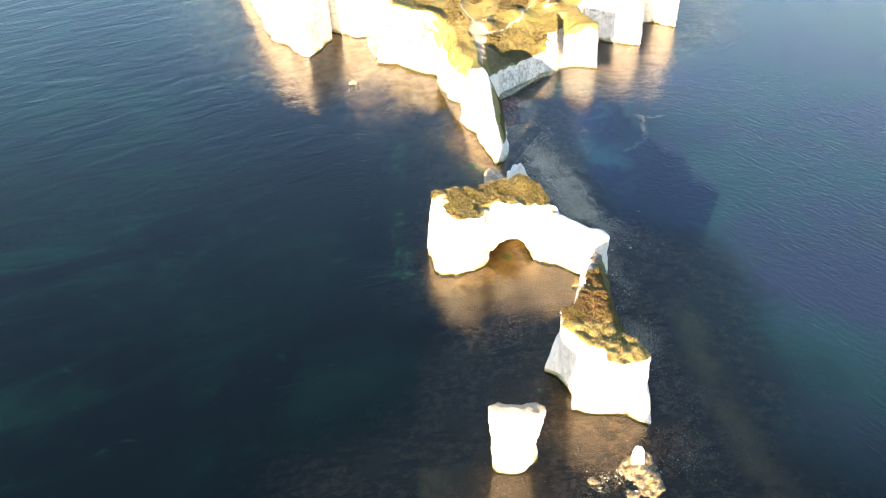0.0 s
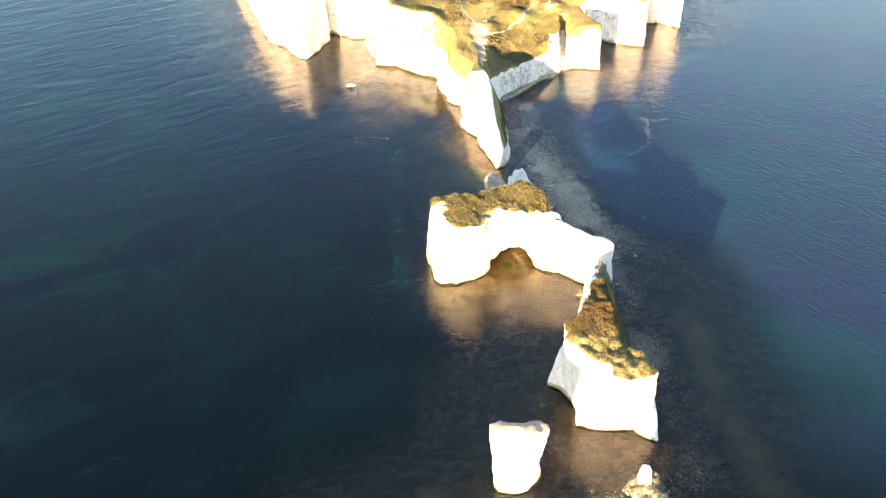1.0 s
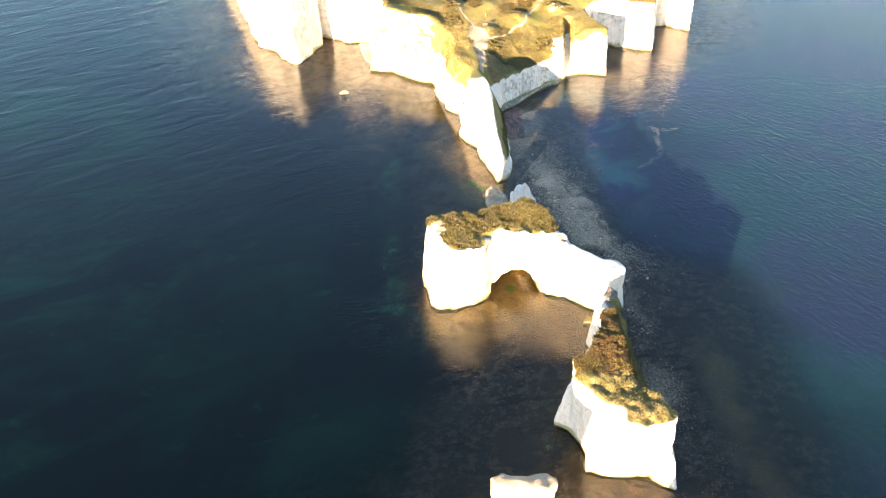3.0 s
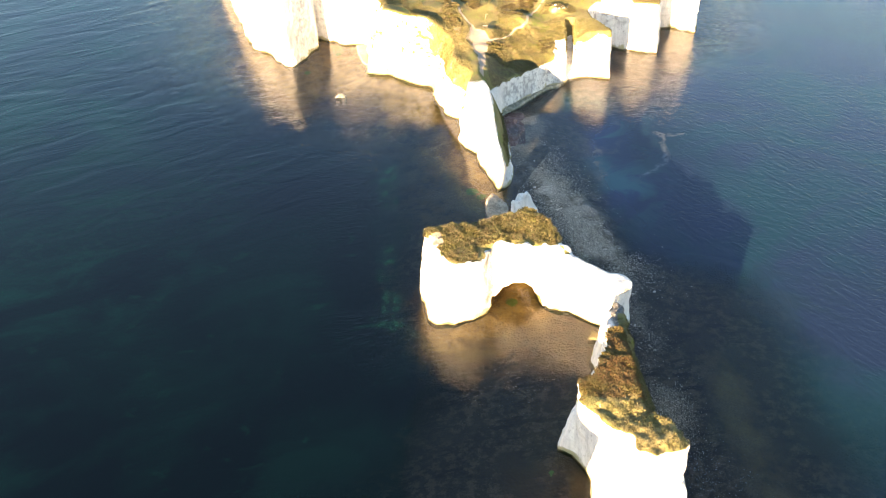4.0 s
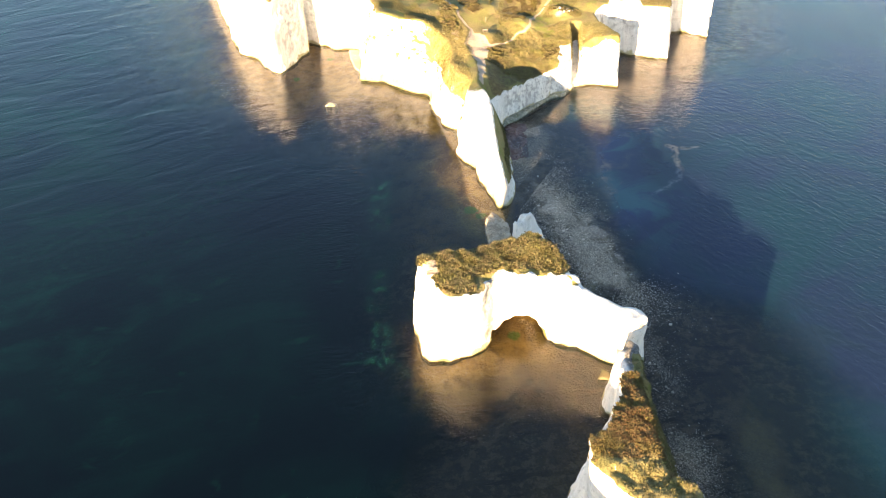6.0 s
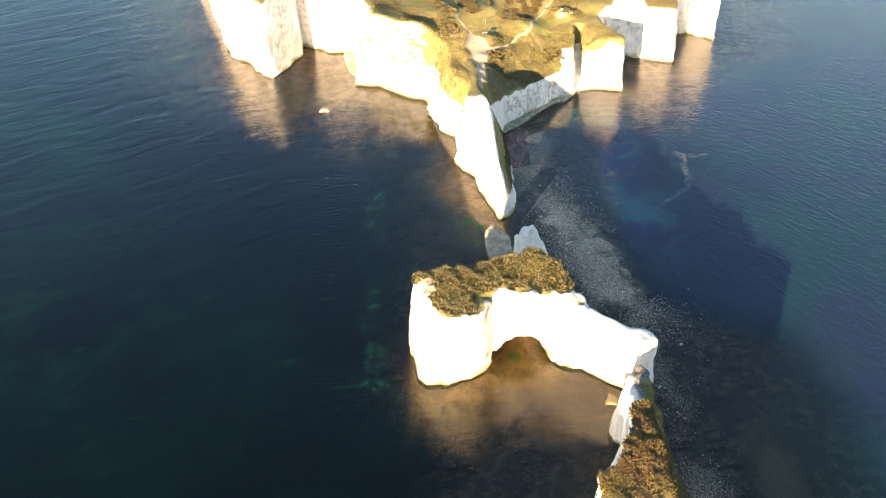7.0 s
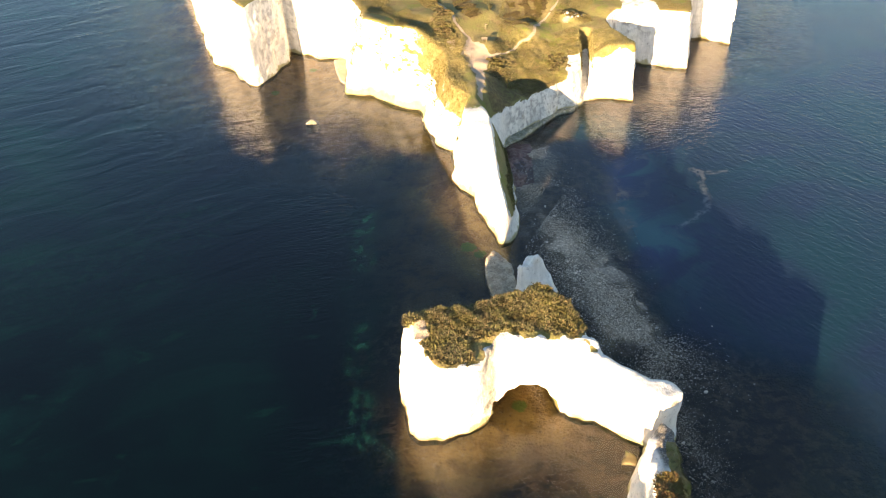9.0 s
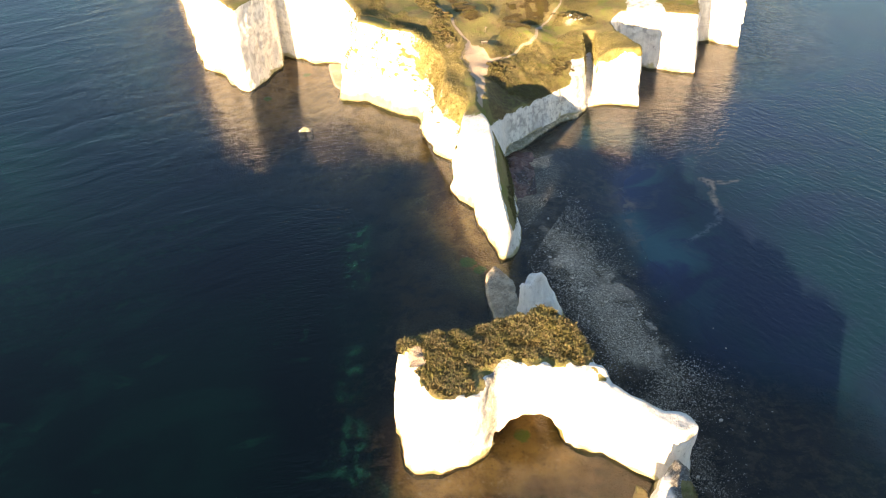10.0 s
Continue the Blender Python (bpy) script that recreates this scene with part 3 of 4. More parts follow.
def shingle_amount(x, y):
    wobble = 5 * fractal(x, y, x * 0, 14.0, 3)
    cove = 0.9 * (1 - step(-5.0, 3.0, outline(COVE_FLAT, x, y) + 0.4 * wobble))
    flat = 0.62 * (1 - step(1, 9, along([(25, 262), (29, 250), (31, 238), (33, 228)], x, y) + wobble))
    return np.maximum.reduce([cove, flat, shoal_amount(x, y)])


def seabed_height(x, y):
    d = np.minimum(rocks_distance(x, y), along(SHOAL_LINE, x, y) - 6)
    d = np.minimum(d, along(REEF_LINE, x, y) - 6)
    d = np.minimum.reduce([d, along(SUNKEN, x, y) - 2, along(ROCKY, x, y) - 2, along(LEE, x, y)])
    depth = -1.0 - 0.10 * np.maximum(d, 0) ** 1.15
    lift = 1.55 * np.maximum(shingle_amount(x, y), 0.95 * weed_amount(x, y))
    return np.minimum(np.maximum(depth, -14) + lift + 0.32 * fractal(x, y, x * 0, 3.5, 4), -0.06 + 0.16 * step(0.5, 1.2, shoal_amount(x, y) + 0.6 * fractal(x, y, x * 0, 3.0, 3)))


def clear_amount(x, y):
    d = np.minimum(rocks_distance(x, y), along(SHOAL_LINE, x, y) - 3)
    d = d + 14 * step(38, 46, x) * step(160, 176, y) * (1 - step(250, 270, y))
    d = np.minimum(d, along(REEF_LINE, x, y) - 10)
    d = np.minimum.reduce([d, along(EAST_REEF, x, y) - 8, along(SUNKEN, x, y) * 2.0 - 2, along(ROCKY, x, y) - 4, along(BROWN_PATCH, x, y) - 3, along(LEE, x, y) + 3, along(TIP_SHALLOW, x, y) - 4])
    d = d * (1 - 0.5 * (1 - step(-12, 6, x)) * step(240, 262, y))
    d = d + 7 * (1 - step(-12, -7, x)) * (1 - step(205, 225, y))
    murk = 1 - 0.32 * (1 - step(0, 12, x)) * step(240, 262, y)
    return murk * np.maximum(0.9 * (1 - step(2, 30, d + 7 * fractal(x, y, x * 0, 22.0, 3))), 0.97 * shingle_amount(x, y))


# foam lines; the one from (17.6, 229.4) is a painted streak of sunlight
WISPS = [[(64.7, 255), (66, 251), (64.3, 245), (63.9, 241), (63.8, 239), (61, 235.5), (59, 233.6), (55, 230.5)], [(64.8, 255), (69, 253.5), (72, 254)], [(41.3, 235.7), (42.4, 232.3), (41.3, 228.2)],
         [(29.7, 246.7), (32, 243.7), (35.6, 245.8), (39.5, 249.8)], [(17.6, 229.4), (20.5, 233.5), (23.5, 239)], [(17.5, 243), (17.9, 248), (19, 253)]]
PLUMES = [[(40.8, 253.5), (41.1, 247.2), (39.9, 243.7)], [(44, 244.7), (42.5, 237.8)], [(38.5, 219), (40.5, 213)], [(42, 233), (41.5, 228)]]
SANDY = [[(-140, 185), (-100, 208), (-62, 236)], [(-14.2, 170), (-15.2, 180)], [(-16.2, 187), (-16.4, 198)], [(-17.1, 220), (-18.8, 238)], [(-10.5, 170), (-8, 165)], [(16, 130), (20, 128)]]
WEED = [(19, 270), (21, 262), (21, 253)]
GREENS = [(14.0, 177.6, 2.4), (18.1, 128.2, 1.1), (8.6, 223.8, 2.4), (6.0, 226.5, 3.2), (-52.4, 311.0, 2.2), (-42.5, 327.0, 2.4)]


def foam_and_sun_amount(x, y):
    w = 0.7 * fractal(x, y, x * 0, 3.0, 3)
    d = np.min([along(line, x + w, y - w) for line in WISPS], 0)
    return 0.30 * (1 - step(0.05, 0.95, d))


def plume_amount(x, y):
    """Clouds of stirred-up sand."""
    w = 1.4 * fractal(x, y, x * 0, 5.0, 3)
    return 0.9 * (1 - step(0.2, 3.2, np.min([along(line, x + w, y + w) for line in PLUMES], 0)))


def green_amount(x, y):
    return np.max([1 - step(0.2, 1.0, np.hypot(x - gx, y - gy) / r) for gx, gy, r in GREENS], 0)


def wash_amount(x, y):
    """Small waves rebounding off the sunny cliffs."""
    west = (1 - step(18, 62, outline(HEAD, x, y))) * step(3, 16, outline(HEAD, x, y)) * (1 - step(0, 8, x))
    south = step(3, 9, rocks_distance(x, y)) * (1 - step(14, 28, rocks_distance(x, y))) * (1 - step(33, 38, x)) * (1 - step(172, 176, y))
    east = (1 - step(12, 40, outline(HEAD, x, y))) * step(2, 10, outline(HEAD, x, y)) * step(36, 46, x)
    return 0.5 * west * (1 - 0.8 * step(-32, -8, x)) + 0.42 * south + 0.5 * east + 0.06


def bay_amount(x, y):
    """The sheltered side: sand in the water, and reflected sky brightness put into its colour."""
    return np.maximum(silt_lift_amount(x, y) * step(24, 36, x), step(85, 150, y) * step(8, 60, x - 0.14 * (y - 120) + 12 * fractal(x, y, x * 0, 40.0, 3)))


def swell_amount(x, y):
    return step(0, 60, -x + 8 * fractal(x, y, x * 0, 30.0, 2)) * step(175, 300, y)


def teal_amount(x, y):
    """Pale sand under the open water, away from the stacks."""
    return 1 - step(-118, -52, x + 18 * fractal(x, y, x * 0, 45.0, 4))


def silt_lift_amount(x, y):
    """Cloudy water inshore of the shoal, its colour raised to brighten the shadowed zone."""
    return (1 - step(44, 68, x + 5 * fractal(x, y, x * 0, 15.0, 3))) * step(190, 225, y)


def wind_amount(x, y):
    return np.clip(0.02 + 0.06 * step(-20, 5, x) + 0.92 * step(30, 90, x + 12 * fractal(x, y, x * 0, 30.0, 2)) + 0.12 * swell_amount(x, y), 0, 1.2)


def sand_amount(x, y):
    d = np.min([along(line, x, y) * k for line, k in zip(SANDY, (0.28, 1.5, 1.8, 1.5, 1.6, 1.0))], 0)
    return (1 - 0.9 * (1 - step(-40, -25, x))) * (1 - step(1.0, 5.0, d + 2.0 * fractal(x, y, x * 0, 8.0, 3)))


def reef_amount(x, y):
    """Dark weedy rock under the shallow water on the sheltered side."""
    return np.maximum(step(18, 30, x + 4 * fractal(x, y, x * 0, 12.0, 2)) * (1 - 0.8 * (1 - step(2, 7, along(SUNKEN, x, y)))), np.maximum(0.9 * (1 - step(150, 160, y)) * (1 - 0.6 * (1 - step(2, 8, along(BROWN_PATCH, x, y)))) * (1 - 0.8 * (1 - step(2, 7, along(SUNKEN, x, y)))), (1 - step(-9.5, -7, x)) * (1 - step(205, 225, y))))


def shelf_reflection_amount(x, y):
    """Brown chalky debris at the foot of the cliffs, with their warm reflection painted in."""
    patch = 0.5 * (1 - step(1, 9, along(BROWN_PATCH, x, y) + 5 * fractal(x, y, x * 0, 6.0, 4)))
    tip = 0.9 * (1 - step(2, 6, along(TIP_SHALLOW, x, y) + 1.5 * fractal(x, y, x * 0, 5.0, 3)))
    sunken = 0.3 * (1 - step(0.5, 4.5, along(SUNKEN, x, y) + 2.5 * fractal(x, y, x * 0, 5.0, 3)))
    lit = np.maximum.reduce([tip, sunken, patch])
    lit = lit * (1 - step(14, 18, x) * step(195, 205, y))
    return lit + (1 - step(14, 18, x) * step(195, 205, y)) * (1 - lit) * (1 - step(3, 15, rocks_distance(x, y) * (1 - 0.5 * (1 - step(-25, 0, x)) * step(240, 262, y)) + 3 * fractal(x, y, x * 0, 10.0, 3))) * (1 - step(34, 40, x) * step(110, 130, y)) * np.where(y < 235, step(-8.6, -6.2, x), 1)


def weed_amount(x, y):
    return 1 - step(1.0, 4.5, along(WEED, x, y))


xs, ys = sheet_axis(-110, 120, 0.8, 2600), sheet_axis(70, 345, 0.8, 2600)
water = tagged(sheet("water", xs, ys, lambda x, y: x * 0, WATER, [("clear", clear_amount), ("bay", bay_amount), ("wind", wind_amount), ("swell", swell_amount), ("foam_and_sun", foam_and_sun_amount), ("sand", sand_amount), ("plume", plume_amount), ("teal", teal_amount), ("silt_lift", silt_lift_amount), ("wash", wash_amount)]), "calm teal sea with small ripples round the chalk stacks", "sea", kind="structure")
bed = tagged(sheet("ground_seabed", xs, ys, seabed_height, SEABED, [("shingle", shingle_amount), ("reef", reef_amount), ("weed", weed_amount), ("shelf", shelf_reflection_amount), ("green", green_amount)]), "stony seabed with weed and a pale shingle shoal", "seabed", kind="structure")


# ---- headland ----
GULLY = [(43.7, 311.5), (43.4, 308), (43.0, 303), (42.5, 297), (42.0, 292)]


def head_height(x, y):
    xc = np.interp(y, (222, 228, 234, 243, 254, 262, 268, 276, 285), (14.2, 14, 13.2, 12.6, 12.2, 10.8, 9.6, 9.5, 10))
    zc = np.interp(y, (222, 228, 236, 243, 250, 258, 264, 270, 285), (10, 11.2, 14.2, 16.6, 17.8, 17.6, 16.4, 15.8, 15.6))
    spine = zc - 2.4 * np.maximum(0, x - xc) - 0.15 * np.maximum(0, xc - x)
    w = step(264, 276, y)
    hollow = -0.22 * (1 - step(-0.9, 0.5, outline(SAND, x, y))) - 0.1 * (1 - step(0.3, 1.1, along(PATHS[0], x, y)))
    bank = 0.24 * (1 - step(0.5, 1.9, along(BANK, x, y) + 0.5 * fractal(x, y, x * 0, 2.5, 2)))
    knoll = 1.5 * np.exp(-((x - 39.5) ** 2 / 14 + (y - 318.5) ** 2 / 9)) * (1 + 0.6 * fractal(x, y, x * 0, 2.5, 3))
    rough = 0.2 * step(15, 20, x) * (1 - step(38, 41, x)) * step(270, 276, y) * (1 - step(304, 312, y)) * (fractal(x, y, x * 0, 4.5, 4) + 1.2 * fractal(x, y, x * 0, 1.7, 2))
    return spine * (1 - w) + spread(HEAD_MARKS, x, y) * w + 0.12 * fractal(x, y, x * 0, 5.0, 4) + (hollow + bank) * step(266, 272, y) + knoll + rough


def head_shape(x, y, z):
    x2, y2 = x[:, :, 0], y[:, :, 0]
    d0 = outline(HEAD, x2, y2)
    top = head_height(x2, y2)
    inset = spread(HEAD_INSET, x2, y2, 4.0)
    f = np.clip(z / np.maximum(top, 3)[:, :, None], -0.1, 1.1)
    d = d0[:, :, None] + inset[:, :, None] * f
    body = soft_max(d, z - top[:, :, None], 1.0)
    cut = along(GULLY, x2, y2)[:, :, None] - 1.8 + 0.15 * fractal(x, y, z, 3.0, 2)
    floor = np.interp(y2, (293, 299, 303, 307, 311, 315), (0.6, 1.4, 3.4, 6.5, 11.0, 15))[:, :, None]
    body = np.maximum(body, -np.maximum(cut, floor - z))
    return np.minimum(body, ledge(d0[:, :, None], x, y, z))


def head_detail(x, y, z):
    return cliff_relief(x, y, z, 1.0) * (0.16 + 0.84 * step(0, 3, np.minimum(4, head_height(x, y) - z)))


SAND = [(8.6, 304.8), (11.3, 300.1), (14.1, 296.4), (14.9, 294.5), (13.0, 289), (12.0, 285), (12.4, 281.2), (11.4, 274), (10.8, 270.4), (9.8, 270.8), (10.0, 276.7), (9.5, 283.6), (7.9, 289.1), (6.1, 292.6), (6.1, 296.9), (7.5, 300.3)]
BANK = [(-3.5, 332.6), (0, 325.9), (3.5, 315.6), (4.4, 311.8), (5.8, 309.4), (7.6, 304.5), (6.6, 300.5), (5.2, 297), (5.3, 292.4), (7.2, 288.2), (8.7, 283), (9.1, 276.5), (9.0, 270.5)]
PATHS = [[(8.5, 304.8), (6.2, 309.8), (4.9, 311.8), (4.1, 315.6), (0.8, 325.9), (-2.6, 332.6)], [(14.7, 294.5), (17.9, 297.4), (22.2, 302.2), (26.4, 305.5), (30.1, 314.2), (33.6, 320.5), (36.4, 327), (39, 336)]]
TRACKS = [[(14.6, 311.5), (16.1, 316.8), (18.4, 327.6), (21, 334), (26, 360)], [(26.6, 307.4), (30.1, 314.2), (33.6, 320.5), (35.8, 326)]]
HEATHS_AND_SHADE = [[(3.2, 334), (9.6, 331), (12.6, 317.6), (10.4, 313.8), (6.4, 318.6), (4.4, 325.8)], [(20.3, 329), (18.9, 313.5), (26.2, 309.6), (30.6, 318.5), (33.6, 324), (31.5, 328)],
          # slope above the cove: ground darkened for dense scrub and painted shadow
          [(12.6, 288), (16, 291), (20, 290.5), (24, 289.4), (29, 288.6), (33.6, 290.4), (30, 286), (24.5, 282), (20, 277.5), (16.6, 271), (13.2, 269.5), (12.4, 279)]]


def head_soil(x, y, z):
    s = 1 - step(-0.8, 0.8, outline(SAND, x, y) + 0.55 * fractal(x, y, z * 0, 1.6, 3))
    for line in PATHS:
        x, y = x + 0.35 * fractal(x, y, z * 0, 4.0, 2), y + 0.35 * fractal(y, x, z * 0, 4.0, 2)
        s = np.maximum(s, (0.7 if line is PATHS[0] else 0.58) * (1 - step(0.25, 0.95, along(line, x, y))))
    s = np.maximum(s, 0.62 * np.exp(-((x - 39) ** 2 / 9 + (y - 317) ** 2 / 5)))
    s = np.maximum(s, 0.6 * (1 - step(0.6, 2.2, along([(3.4, 304), (4.2, 299)], x, y) + 0.8 * fractal(x, y, z * 0, 2.0, 2))))
    return s * step(4, 8, z)


def head_dress(verts, me, extra):
    extra = dict(extra)
    x, y, z = verts.T
    up = normals_of(me)[:, 2]
    edge = np.interp(y, (255, 262, 268, 281, 296, 310, 330), (12, 5, -0.5, -2.4, -6, -6, -14)) + 3.2 * fractal(x, y, z, 4.0, 4)
    lawn = step(-6.0, 7.0, x - edge) * step(8, 11, z) * (1 - step(36, 40, x)) 
    brow = np.interp(x, (34, 38, 41, 45, 50, 54, 57), (10.5, 12.8, 13.0, 12.2, 14.0, 15.0, 16.6))
    shoulder = step(-0.5, 0.9, z - brow + 1.5 * fractal(x, y, z, 2.2, 3)) * step(34, 37, x) * (1 - step(56, 58, x)) * (1 - step(316, 318, y))
    lawn = np.maximum(lawn, shoulder)
    speck = step(0.55, 0.85, fractal(x, y, z, 2.0, 3)) * step(-32, -28, x) * (1 - step(2, 6, x)) * step(3, 8, z)
    green = step(0.3, 0.55, up + 0.2 * fractal(x, y, z, 3.0, 2)) * step(6.6, 8.6, z + 3.0 * (1 - step(18.3, 20.5, x)) + 3.6 * fractal(x, y, z, 2.4, 4)) * step(15, 17, x) * step(262, 266, y) * (1 - step(40, 42, x))
    crest = np.interp(y, (222, 234, 243, 254, 258, 267), (16, 13.2, 12.2, 12.4, 11.0, 9.4)) + 0.5 * fractal(x, y, z, 2.5, 3)
    spine = step(0.1, 0.3, up) * step(2.5, 4.5, z) * step(0.2, 1.0, x - crest)
    w = step(256, 268, y + 3 * fractal(x, y, z, 5.0, 3))
    extra["turf"] = spine * (1 - step(262, 266, y)) * (1 - w) + w * np.maximum(spine * (y < 262), np.maximum.reduce([extra["turf"], lawn, 0.75 * speck, green]))
    extra["dry"] = step(-6.0, -2.0, x - edge) * step(256, 266, y + 3 * fractal(x, y, z, 5.0, 3)) * (1 - step(5.5, 8.5, x + 1.5 * fractal(x, y, z, 4.0, 2))) * (1 - step(296, 312, y))
    extra["heath"] = np.maximum.reduce([1 - step(-0.6, 0.4, outline(h, x, y) + 0.8 * fractal(x, y, x * 0, 2.5, 2)) for h in HEATHS_AND_SHADE])
    rs = step(38, 42, x) * (1 - step(310, 316, y)) * step(290, 292, y)
    extra["dry"] = np.maximum(extra["dry"], 0.62 * rs)
    scoured = step(56, 58.5, x + 1.2 * fractal(x, y, z, 3.0, 3)) * (1 - step(66, 69, x + 1.5 * fractal(y, x, z, 3.0, 3))) * step(317, 319, y) * (1 - step(328, 331, y + 1.5 * fractal(x, y, z, 3.0, 2)))
    facet = step(35.4, 37.4, x + 0.8 * fractal(x, y, z, 2.0, 3)) * (1 - step(42, 43.5, x)) * (1 - step(12.2, 13.4, z + 0.8 * fractal(x, y, z, 1.8, 3))) * (1 - step(303, 306, y))
    extra["turf"] = extra["turf"] * (1 - scoured) * (1 - facet)
    inside = 1 - step(1.6, 2.1, along(GULLY, x, y))
    extra["turf"] = extra["turf"] * (1 - inside) + inside * step(8.5, 10.5, z + fractal(x, y, z, 2.0, 2))
    ls = step(-58, -56, x) * (1 - step(-49, -47, x)) * (1 - step(340, 344, y))
    bare = step(53, 54, x) * (1 - step(64, 70, x)) * step(316, 318, y) * step(6, 12, z) * (y < 345)
    extra["stain"] = np.maximum(extra["stain"], 0.6 * bare * step(0.0, 0.5, fractal(x, y, z, 1.6, 3)))
    cove = step(17, 19, x) * (1 - step(40, 41, x)) * step(268, 270, y) * (1 - step(300, 303, y))
    extra["stain"] = np.maximum(extra["stain"], 0.5 * cove * step(-0.1, 0.5, fractal(x, y, z, 0.9, 3) + 0.3 * fractal(x, y, z, 4.0, 2)))
    extra["stain"] = np.maximum(extra["stain"], 0.4 * ls * step(-0.1, 0.5, fractal(x, y, z, 1.4, 3)) * step(3, 8, z))
    return list(extra.items())


headland, hv, hf, hx = rock("headland", (-104, 219, -4), (108, 350, 29), 0.45, head_shape, head_detail, 4.5, None, head_soil, head_dress)
inland, *_ = rock("headland_inland", (-118, 346, -4), (118, 436, 38), 1.1, lambda x, y, z: head_shape(x, y, z + 0.3), head_detail, 4.5, None, head_soil, head_dress)
tagged(inland, "rising grassy down behind the white chalk headland", "headland", kind="structure")
tagged(headland, "white chalk headland with sheer cliffs and a grassy top", "headland", kind="structure")


# ---- stacks ----
def arch_height(x, y):
    return 18.8 - 0.075 * (x + 6) - 0.22 * np.maximum(0, x - 30) + 2.2 * np.exp(-((x - 18) ** 2 + (y - 187) ** 2) / 40) + 0.2 * fractal(x, y, x * 0, 4.0, 3)


def cave_hollow(x, y, z):
    """Below 1 inside the cave: a flat roof over a floor that widens outwards."""
    narrow = 1 - 0.5 * np.clip(z, 0, 6.4) / 6.4
    wide = np.where(x < 15.0, 7.2, 5.6) * narrow
    return (np.abs((x - 15.0) / wide) ** 2.6 + np.abs((y - 178.4) / 6.2) ** 2.6 + np.abs(z / 6.4) ** 5) ** (1 / 2.6)


def arch_shape(x, y, z):
    d, body = two_outlines(ARCH_BASE, ARCH_TOP, arch_height(x, y), x, y, z, 0.6)
    cave = (cave_hollow(x, y, z) - 1) * 4
    body = soft_max(body, -cave, 0.5)
    return np.minimum(body, ledge(np.maximum(d[:, :, 12:13], 0.8 - cave), x, y, z))


def arch_soil(x, y, z):
    return 0.8 * (1 - step(0.6, 1.8, np.hypot((x + 2.8) * 0.9, (y - 177.6) * 0.55) + 0.5 * fractal(x, y, z, 2.0, 2))) * step(15, 17, z)


def arch_dress(verts, me, extra):
    extra = dict(extra)
    x, y, z = verts.T
    inner = -outline(ARCH_TOP, x, y)
    front = 1 - step(176, 180, y)
    hollow = cave_hollow(x, y, z)
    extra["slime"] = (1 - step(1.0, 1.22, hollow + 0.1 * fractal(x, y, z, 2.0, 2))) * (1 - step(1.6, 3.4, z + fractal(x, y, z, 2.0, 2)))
    extra["turf"] = np.maximum(extra["turf"], step(176, 180, y) * step(-1.6, -0.8, z - arch_height(x, y)) * step(-0.2, 0.1, normals_of(me)[:, 2]))
    extra["turf"] = extra["turf"] * (1 - front * (1 - step(0.0, 1.3, inner + 1.3 * fractal(x, y, z, 2.2, 3))))
    extra["bushy"] = 1 - front * (1 - step(0.8, 3.2, inner + 1.6 * fractal(x, y, z, 3.0, 3)))
    extra["turf"] = extra["turf"] * (1 - step(25.5, 27.5, x + 0.6 * fractal(x, y, z, 2.0, 2)))
    extra["dry"] = 0.5 * step(0.2, 0.6, fractal(x, y, z, 5.0, 2)) * (1 - step(173, 178, y - 0.15 * x))
    crack = (1 - step(0.3, 1.3, np.abs(x - 8.4 + 0.5 * fractal(x, y, z, 3.0, 2)))) * (1 - step(176, 180, y)) * step(1, 4, z)
    scar = 0.8 * (1 - step(0.4, 1.2, np.hypot(x - 37.5, z - 12.5)))
    extra["stain"] = np.maximum.reduce([extra["stain"] * 0.6, 0.8 * crack, scar])
    return list(extra.items())


stack_arch = thing("chalk_stack", "large white chalk stack with a sea cave and scrub-covered top", "sea stack", "chalk stacks", (15, 178, 0))
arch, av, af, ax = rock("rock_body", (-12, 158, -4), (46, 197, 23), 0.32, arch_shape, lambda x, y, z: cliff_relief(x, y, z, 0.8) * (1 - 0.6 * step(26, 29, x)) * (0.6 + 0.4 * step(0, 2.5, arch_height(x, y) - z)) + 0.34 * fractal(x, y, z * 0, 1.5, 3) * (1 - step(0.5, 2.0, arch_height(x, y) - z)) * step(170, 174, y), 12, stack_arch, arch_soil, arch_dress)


def mid_height(x, y):
    back = np.where(y < 137, 19.0, np.where(y < 148.0, 19.0 - (y - 137) * 0.14, 13.2))
    back = back - 2.3 * np.maximum(0, x - 32.6) * step(123, 130, y) * (1 - step(146, 151, y))
    return back + 0.28 * fractal(x, y, x * 0, 4.0, 3)


def mid_shape(x, y, z):
    d, body = two_outlines(MID_BASE, MID_TOP, mid_height(x, y), x, y, z, 0.6)
    cleft = (np.sqrt(((x - 29.8) / 2.4) ** 2 + ((y - 151.5) / 2.2) ** 2 + (z / 7.0) ** 2) - 1) * 2.2
    body = soft_max(body, -cleft, 0.4)
    foot = (np.sqrt(((x - 21.5) / 3.0) ** 2 + ((y - 126.5) / 3.2) ** 2 + (z / 4.0) ** 2) - 1) * 3
    body = soft_max(body, -foot, 0.5)
    return np.minimum(body, ledge(np.maximum(d[:, :, 12:13], -foot), x, y, z))


